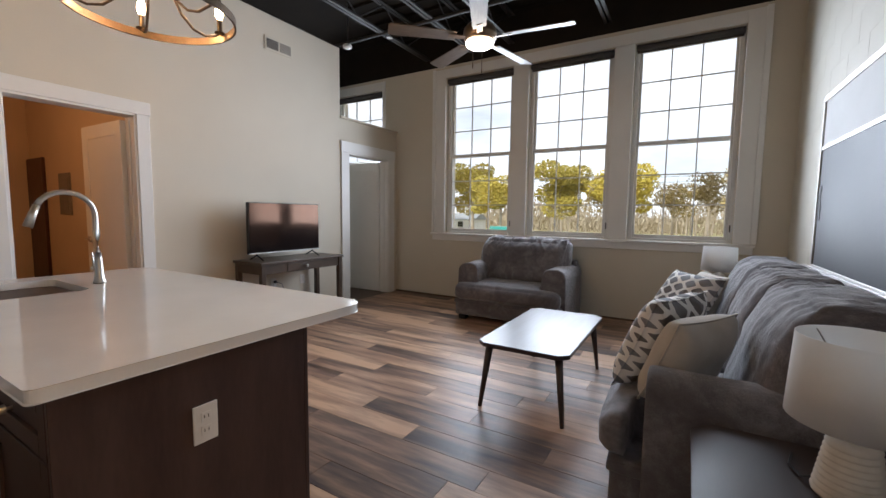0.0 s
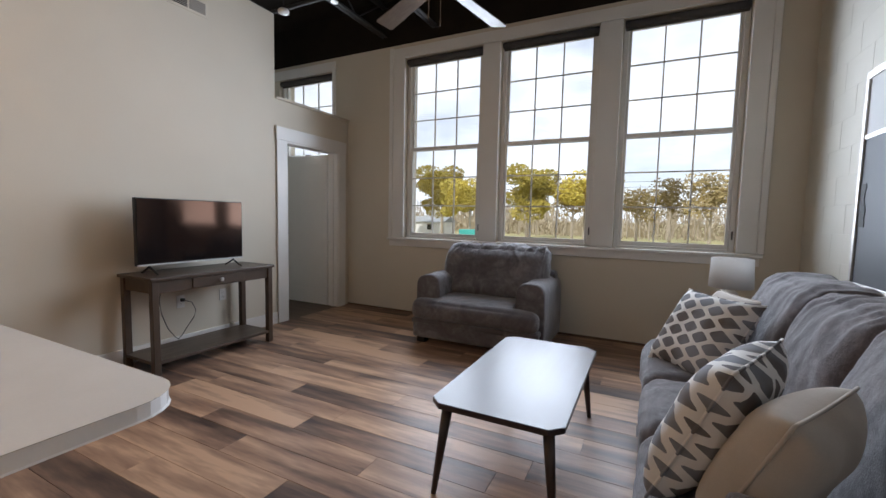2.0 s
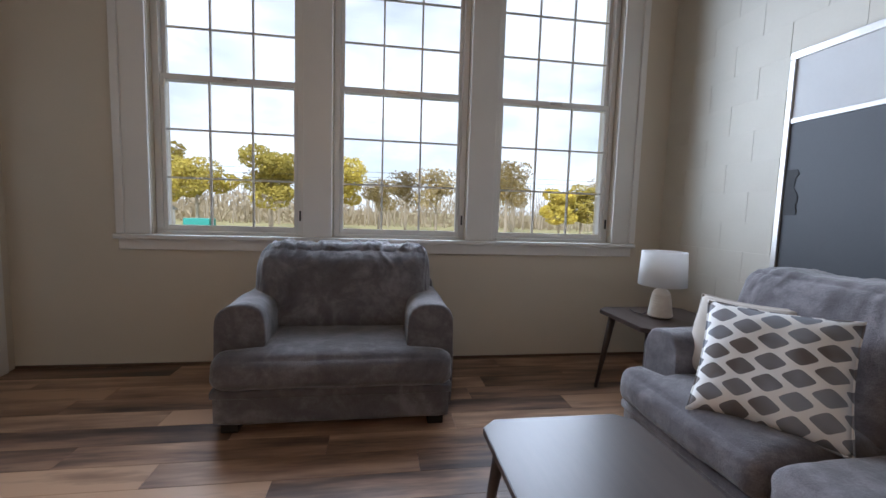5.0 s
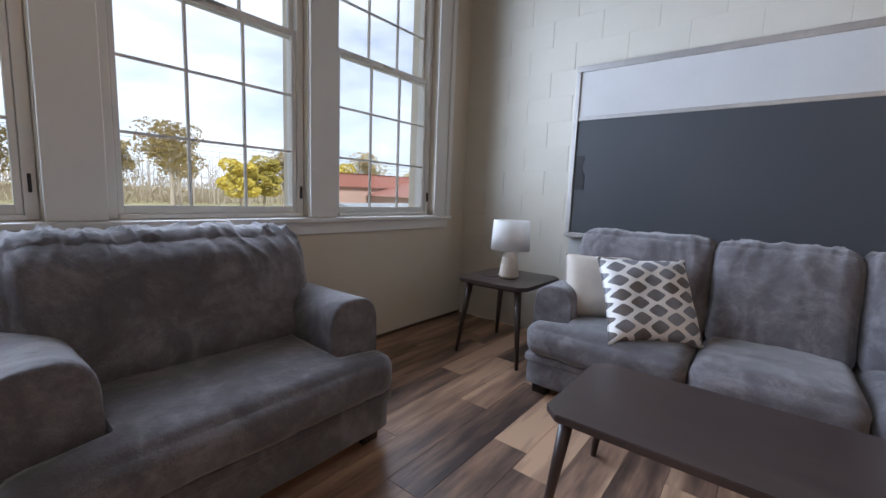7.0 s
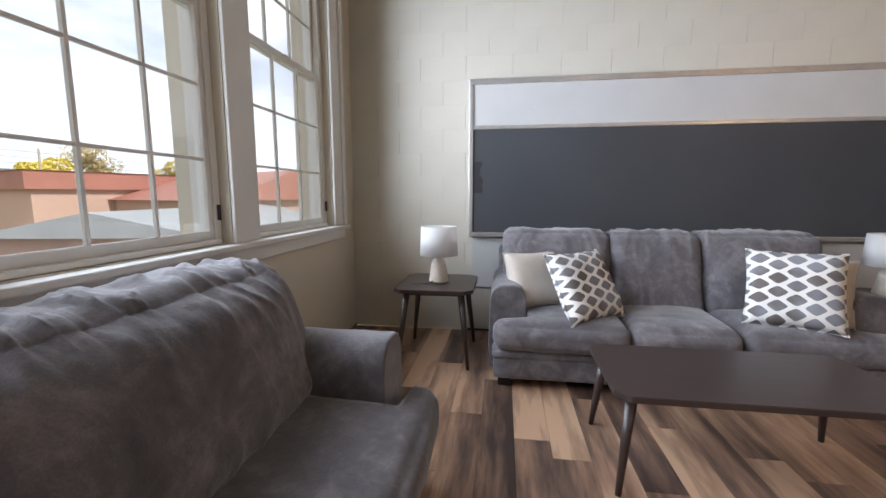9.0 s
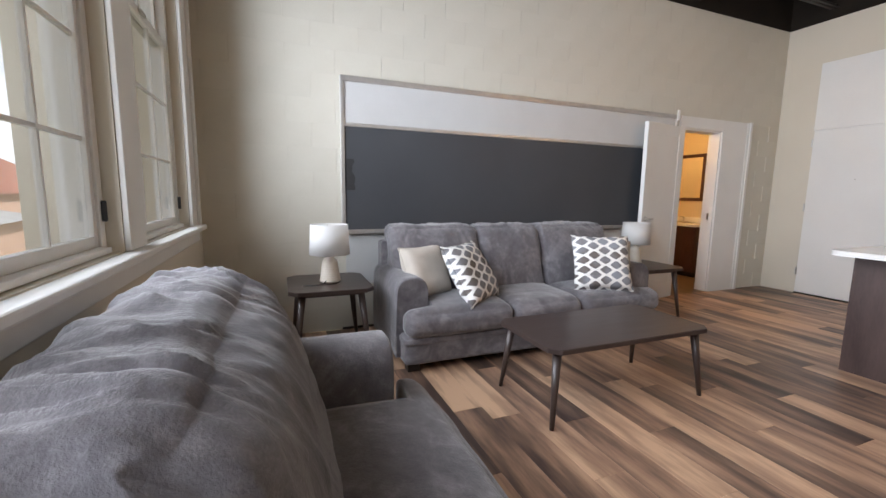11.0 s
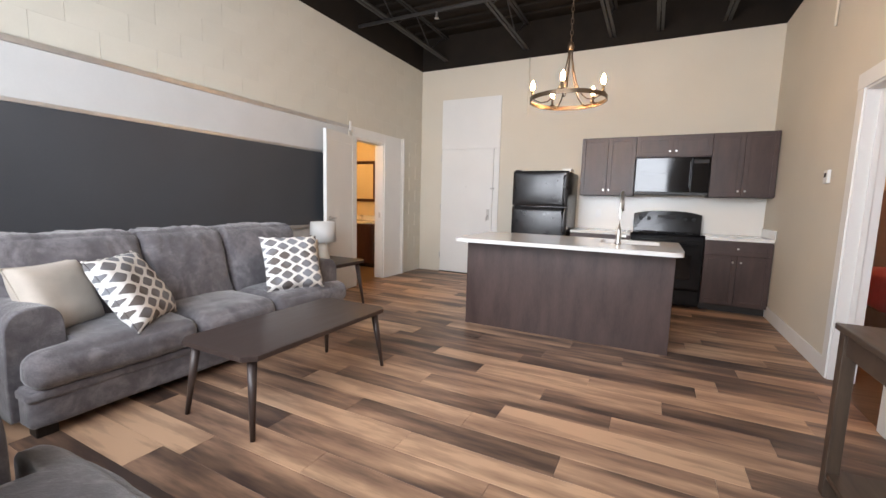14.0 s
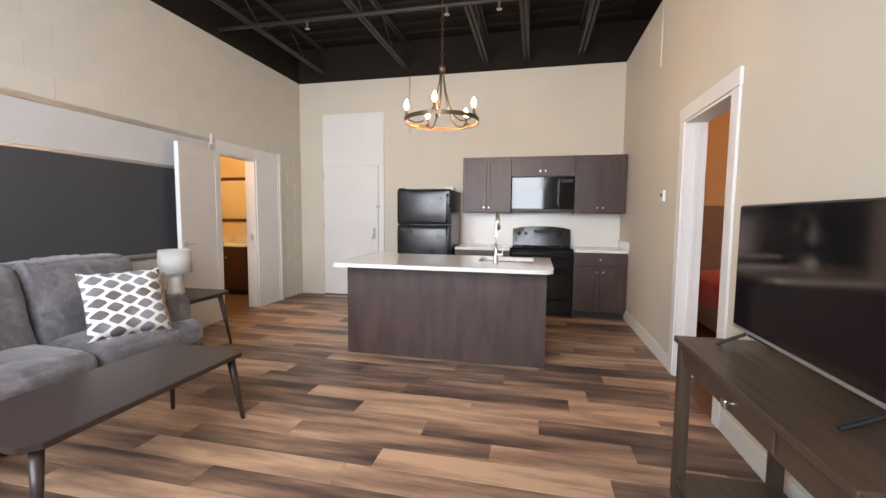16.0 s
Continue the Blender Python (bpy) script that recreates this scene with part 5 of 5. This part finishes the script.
fb = thing("basin_faucet", "small chrome basin faucet", "faucet", (2.10, -1.28, 0.84))
bm = rod((0, 0, 0), (0, 0, 0.09), 0.014)
tube([(0, 0, 0.08), (0, 0.05, 0.10), (0, 0.10, 0.085)], 0.010, 8, bm)
box(-0.10, 0.10, -0.02, 0.02, 0, 0.015, 0.004, bm)
part("faucet_body", bm, CHROME, fb)
mi = thing("bath_mirror", "wall mirror in a dark wooden frame", "mirror", (0, 0, 0))
m0, m1, n0, n1 = 1.86, 2.58, 1.20, 1.98
part("glass", box(m0 + 0.05, m1 - 0.05, -1.397, -1.385, n0 + 0.05, n1 - 0.05), MIRROR, mi)
for p in ((m0, m0 + 0.055, -1.398, -1.37, n0, n1), (m1 - 0.055, m1, -1.398, -1.37, n0, n1), (m0 + 0.055, m1 - 0.055, -1.398, -1.37, n0, n0 + 0.055), (m0 + 0.055, m1 - 0.055, -1.398, -1.37, n1 - 0.055, n1)):
    part("mirror_frame", box(*p, 0.005), VANITY, mi)
cu = thing("shower_curtain", "cream shower curtain with dark stripes on a rod", "curtain", (0, 0, 0))
bm = bmesh.new()
cols = 150
top = []
for k in range(cols + 1):
    x = 1.0 + 1.88 * k / cols
    y = 1.15 + 0.035 * math.sin(x * 34) + 0.015 * math.sin(x * 71)
    top.append((bm.verts.new((x, y, 0.15)), bm.verts.new((x, 1.15 + (y - 1.15) * 0.6, 2.12))))
for a, b in zip(top, top[1:]):
    bm.faces.new((a[0], b[0], b[1], a[1]))
bmesh.ops.solidify(bm, geom=bm.faces[:], thickness=0.003)
part("cloth", bm, CURTAIN, cu, smooth=True)
part("rod", rod((0.985, 1.15, 2.14), (2.895, 1.15, 2.14), 0.012), CHROME, cu)

bd = thing("bed", "bed with grey headboard and red blanket", "bed", (0, 0, 0))
part("headboard", soft(-7.1, -4.75, YS + 0.01, YS + 0.11, 0.0, 1.50, 0.03, (0, 0.01, 0), 0.003, 3, 12), HEADBOARD, bd, smooth=True)
part("bed_frame", box(-7.0, -4.95, YS + 0.11, 0.75, 0.10, 0.32, 0.02), HEADBOARD, bd)
part("mattress", soft(-6.98, -4.97, YS + 0.12, 0.74, 0.32, 0.56, 0.06, (0, 0, 0.02), 0.006, 5, 14), LINEN, bd, smooth=True)
for x in (-6.9, -5.05):
    for y in (YS + 0.2, 0.65):
        part("leg", box(x - 0.03, x + 0.03, y - 0.03, y + 0.03, 0, 0.10), FOOT, bd)
bk = thing("blanket", "red blanket spread on the bed", "blanket", (0, 0, 0))
part("cloth", soft(-6.99, -4.92, YS + 0.42, 0.5, 0.30, 0.68, 0.10, (0, 0, 0.05), 0.03, 6, 20, 4), RED, bk, smooth=True)
ep = thing("electrical_panel", "grey-brown electrical panel on the bedroom wall", "panel", (-7.6, 2.55, 1.5))
part("panel_cover", box(-0.20, 0.20, -0.02, -0.001, -0.29, 0.29, 0.004), PANELGREY, ep)
part("panel_door", box(-0.16, 0.16, -0.028, -0.02, -0.24, 0.22, 0.004), PANELGREY, ep)
cl = thing("wardrobe_door", "dark wooden closet door in the bedroom", "door", (-8.75, 2.55, 0))
part("leaf", box(-0.24, 0.42, -0.04, -0.001, 0, 2.05, 0.004), VANITY, cl)
part("knob", rod((-0.15, -0.04, 1.0), (-0.15, -0.07, 1.0), 0.022), CHROME, cl)

# ---- outdoors ----
GZ = -2.6
bm = bmesh.new()
bmesh.ops.create_grid(bm, x_segments=2, y_segments=2, size=900)
tagged(part("ground", bm, GRASS, m=pose(0, 0, GZ)), "dry grass ground reaching the horizon", "ground", kind="structure")
tagged(part("road", box(-300, 300, 44, 56, GZ, GZ + 0.04), ASPHALT), "pale asphalt road", "road", kind="structure")
tagged(part("pavement", box(-60, 9, 12, 34, GZ, GZ + 0.03), ASPHALT), "pale asphalt car park", "parking", kind="structure")
rng = random.Random(11)


def crown(rx, rz, n, size, seed, tall):
    g = random.Random(seed)
    verts, faces = [], []
    lobes = [(Vector((g.uniform(-0.55, 0.55) * rx, g.uniform(-0.55, 0.55) * rx, g.uniform(-0.6, 0.75) * rz)), g.uniform(0.28, 0.55)) for _ in range(16)]
    for _ in range(n):
        c, s = g.choice(lobes)
        d = Vector((g.gauss(0, 1), g.gauss(0, 1), g.gauss(0, 1))).normalized() * g.uniform(0.5, 1.0) ** 0.5
        p = c + Vector((d.x * s * rx, d.y * s * rx, d.z * s * rz * 0.7)) + Vector((0, 0, tall))
        a = Vector((g.gauss(0, 1), g.gauss(0, 1), g.gauss(0, 1))).normalized() * size * g.uniform(0.35, 1.0)
        b = a.orthogonal().normalized() * size * g.uniform(0.4, 0.9)
        k = len(verts)
        verts += [p - a, p + b, p + a, p - b]
        faces.append((k, k + 1, k + 2, k + 3))
    bm = bmesh.new()
    vs = [bm.verts.new(v) for v in verts]
    for f in faces:
        bm.faces.new([vs[i] for i in f])
    return bm


def tree(at, height, rx, leaf, label, seed, n=6500):
    t = thing("tree", label, "tree", at, group="trees across the road")
    g = random.Random(seed)
    bm = rod((0, 0, -0.2), (0.1, 0, height * 0.55), 0.02 * height + 0.05, 0.012 * height, 8)
    rod((0.1, 0, height * 0.55), (0, 0.1, height * 0.85), 0.012 * height, 0.03, 8, bm)
    for k in range(7):
        a, z = g.uniform(0, 6.28), height * g.uniform(0.3, 0.65)
        rod((0.05, 0, z), (rx * 0.6 * math.cos(a), rx * 0.6 * math.sin(a), z + height * 0.2), 0.008 * height, 0.02, 6, bm)
    part("trunk", bm, BARK, t)
    part("crown", crown(rx, height * 0.36, n, 0.27, seed + 1, height * 0.60), leaf, t)
    return t


proto = [tree((-9, 66, GZ), 13.0, 5.4, LEAF, "broad yellow-green tree across the road", 1), tree((-17, 63, GZ), 12.5, 5.2, LEAF, "broad yellow-green tree across the road", 2), tree((8, 75, GZ), 12.0, 4.4, LEAF2, "olive brown tree with thin crown", 3, 2600), tree((34, 72, GZ), 9.5, 3.6, LEAF, "round yellow-green tree by the road", 4)]
spots = [(-26, 62, 0, 0.9), (-34, 68, 1, 1.1), (-44, 64, 0, 1.0), (-56, 70, 1, 1.2), (-2, 74, 2, 0.8), (3, 82, 2, 1.0), (15, 80, 2, 0.9), (20, 72, 2, 1.15), (25, 84, 2, 1.0), (29, 70, 3, 0.9), (41, 78, 2, 1.0), (48, 70, 3, 1.0), (-70, 72, 0, 1.2), (-13, 80, 2, 1.0), (-22, 84, 2, 1.1), (58, 74, 2, 1.1), (68, 66, 3, 1.1)]
for x, y, k, s in spots:
    o = copy_thing(proto[k], pose(x, y, GZ, 0, 0, rng.uniform(0, 360)) @ Matrix.Diagonal((s, s, s, 1)))
bm = bmesh.new()
for k in range(420):
    x, y = rng.uniform(-150, 170), rng.uniform(92, 125)
    h = rng.uniform(6, 11.5)
    rod((x, y, GZ), (x + rng.uniform(-0.6, 0.6), y, GZ + h), 0.16, 0.04, 5, bm)
    for j in range(3):
        z = GZ + h * rng.uniform(0.4, 0.8)
        rod((x, y, z), (x + rng.uniform(-2, 2), y + rng.uniform(-1, 1), z + rng.uniform(1, 2.5)), 0.07, 0.02, 4, bm)
tagged(part("far_woods", bm, BARK), "pale bare trunks of far woods", "woods", kind="stuff")
bm = bmesh.new()
for k in range(36000):
    x = rng.uniform(-160, 180)
    y = rng.uniform(98, 130)
    z = GZ + rng.uniform(0, 7.5 + 2.5 * math.sin(x * 0.13) + 1.5 * math.sin(x * 0.41)) * rng.uniform(0.4, 1)
    # slender upright twigs
    a = Vector((rng.gauss(0, 0.35), rng.gauss(0, 0.35), 1)).normalized() * rng.uniform(0.35, 1.0)
    b = a.orthogonal().normalized() * rng.uniform(0.08, 0.25)
    p = Vector((x, y, z))
    bm.faces.new([bm.verts.new(q) for q in (p - a, p + b, p + a, p - b)])
tagged(part("woods_brush", bm, WOODS), "brown winter brush of the far woods", "woods", kind="stuff")

fence = thing("roadside_fence", "low white post-and-rail fence along the road", "fence", (0, 0, GZ))
for k in range(60):
    x = -60 + k * 2.6
    part("post", box(x - 0.07, x + 0.07, 58.0, 58.14, 0, 1.15), TRIM, fence)
for z in (0.5, 0.95):
    part("rail", box(-60, 94, 58.02, 58.10, z, z + 0.10), TRIM, fence)


def house(name, label, x0, x1, y0, y1, eave, ridge, wmat, rmat, fascia=0.0, rz=0.0, at=(0, 0)):
    h = thing(name, label, "building", (at[0], at[1], GZ), rz)
    part("wall", box(x0, x1, y0, y1, 0, eave - fascia), wmat, h)
    if fascia:
        part("fascia", box(x0 - 0.3, x1 + 0.3, y0 - 0.3, y1 + 0.3, eave - fascia, eave), REDBAND, h)
    bm = bmesh.new()
    ym = (y0 + y1) / 2
    a = [bm.verts.new(p) for p in ((x0 - 0.4, y0 - 0.4, eave), (x1 + 0.4, y0 - 0.4, eave), (x1 + 0.4, y1 + 0.4, eave), (x0 - 0.4, y1 + 0.4, eave), (x0 - 0.4, ym, ridge), (x1 + 0.4, ym, ridge))]
    for f in ((0, 1, 5, 4), (2, 3, 4, 5), (0, 4, 3), (1, 2, 5), (3, 2, 1, 0)):
        bm.faces.new([a[i] for i in f])
    part("roof", bm, rmat, h)
    n = int((x1 - x0) / 4)
    for k in range(n):
        xa = x0 + 1.5 + k * 4
        w = part("window", box(xa, xa + 1.4, y0 - 0.04, y0, 1.2, 2.5), TRIM, h)
        part("pane", box(xa + 0.1, xa + 1.3, y0 - 0.06, y0 - 0.04, 1.3, 2.4), BLACKGLASS, w)
    return h


house("school_wing", "buff brick building with red metal fascia", 0, 26, 0, 12, 5.2, 5.5, BRICKWALL, GREYROOF, 1.0, -20, (15.5, 29))
house("gabled_wing", "building with a red metal gable roof", 0, 12, 0, 9, 3.6, 5.3, BRICKWALL, REDBAND, 0.0, 70, (24, 15))
house("low_shed", "low building with grey ribbed metal roof", 0, 11, 0, 6, 2.7, 3.4, BRICKWALL, GREYROOF, 0.0, 10, (7.5, 12.5))
house("green_roof_building", "building with a green metal roof", 0, 10, 0, 8, 4.6, 7.6, BRICKWALL, GREENROOF, 0.0, 0, (34, 14))
house("roadside_shop", "small white building beyond the road", 0, 9, 0, 6, 2.8, 4.0, TRIM, GREYROOF, 0.0, 0, (-46, 74))
tc = thing("container", "teal container by the road", "container", (-27, 60, GZ))
part("container_body", box(0, 3.2, 0, 2.2, 0, 2.0, 0.05), TEAL, tc)


def car(at, rz, paint, label):
    c = thing("car", label, "car", at, rz, group="parked cars")
    part("car_body", soft(-2.2, 2.2, -0.88, 0.88, 0.28, 0.92, 0.18, (0, 0, 0.03), 0, 0, 10), paint, c, smooth=True)

    def taper(p, u):
        k = 1 - 0.22 * (u.z * 0.5 + 0.5)
        return Vector((p.x * k, p.y * (1 - 0.12 * (u.z * 0.5 + 0.5)), p.z))
    part("cabin", soft(-1.3, 1.1, -0.80, 0.80, 0.85, 1.45, 0.14, (0, 0, 0.03), 0, 0, 10, 5, taper), BLACKGLASS, c, smooth=True)
    for x in (-1.35, 1.35):
        for y in (-0.85, 0.85):
            w = part("wheel", rod((x, y - 0.1, 0.32), (x, y + 0.1, 0.32), 0.32, seg=20), BLACKPLASTIC, c)
            part("rim", rod((x, y - 0.105, 0.32), (x, y + 0.105, 0.32), 0.18, seg=14), CHROME, w)


car((-10.5, 28, GZ), 15, CARBLUE, "blue parked car outside the window")
car((-27, 41, GZ), 5, CARWHITE, "white parked car by the road")
car((-35, 42, GZ), -8, CARWHITE, "white parked car by the road")
line = thing("power_line", "utility pole with overhead cables", "power line", (40, 60, GZ))
part("pole", rod((0, 0, 0), (0, 0, 9.5), 0.16, 0.12, 10), BARK, line)
for z in (7.6, 8.3, 9.0):
    part("wire", tube([(-140 + 8 * k, 0, z - 0.0002 * (8 * k - 140 + 0) ** 2 * 0.2) for k in range(26)], 0.02, 5), BLACKPLASTIC, line)

# ---- floor planks and wall blocks ----
floor = tagged(part("floor", box(XW - 0.004, XE + 0.004, YS, YN, -0.1, -0.005), SUBFLOOR), "mixed brown and grey wood-look vinyl plank floor", "floor", kind="structure")
PW, PL = 0.18, 1.22
rng = random.Random(21)
cache = {}


def plank_mesh(length, width):
    key = (round(length, 2), round(width, 3))
    if key not in cache:
        bm = box(-key[0] / 2 + 0.0006, key[0] / 2 - 0.0006, -key[1] / 2 + 0.0005, key[1] / 2 - 0.0005, -0.005, 0)
        top_edges = [e for e in bm.edges if all(v.co.z > -0.001 for v in e.verts)]
        bmesh.ops.bevel(bm, geom=top_edges, offset=0.0012, segments=1, affect="EDGES")
        me = bpy.data.meshes.new("plank")
        bm.to_mesh(me)
        bm.free()
        me.materials.append(PLANK)
        cache[key] = me
    return cache[key]


row, y = 0, YS
while y < YN - 0.01:
    w = min(PW, YN - y)
    x = XW - (0.31, 0.86, 0.10, 0.62, 1.05, 0.45)[row % 6]
    while x < XE:
        a, b = max(x, XW), min(x + PL, XE)
        if b - a > 0.05:
            a, b = round(a, 2), round(b, 2)
            o = new("plank", plank_mesh(b - a, w))
            o.parent = floor
            o.location = ((a + b) / 2, y + w / 2, 0)
        x += PL
    y += w
    row += 1
wall_e = bpy.data.objects["wall_east"]
BW, BH = 0.40, 0.203
blocks = {}
row, z = 0, 0.0
while z < TOP - 0.02:
    h = min(BH, TOP - z)
    y = YS - (0.0 if row % 2 else BW / 2)
    while y < YN:
        a, b = max(y, YS), min(y + BW, YN)
        hidden = a >= 0.72 and b <= 4.6 and z > 0.45 and z + h < 2.2
        door = b > BY0 - 0.55 and a < BY1 + 0.05 and z < 2.22
        y += BW
        if b - a < 0.06 or hidden or door:
            continue
        key = (round(b - a, 2), round(h, 2))
        if key not in blocks:
            bm = box(-0.006, 0.0, -key[0] / 2 + 0.0008, key[0] / 2 - 0.0008, 0.0003, h - 0.0003)
            me = bpy.data.meshes.new("block")
            ed = [e for e in bm.edges if all(v.co.x < -0.005 for v in e.verts)]
            bmesh.ops.bevel(bm, geom=[e for e in ed if abs(e.verts[0].co.z - e.verts[1].co.z) > 0.1], offset=0.0012, segments=1, affect="EDGES")
            bm.to_mesh(me)
            bm.free()
            me.materials.append(BLOCK)
            blocks[key] = me
        o = new("block", blocks[key])
        o.parent = wall_e
        o.location = (XE + 0.006, (a + b) / 2, z)
    z += h
    row += 1
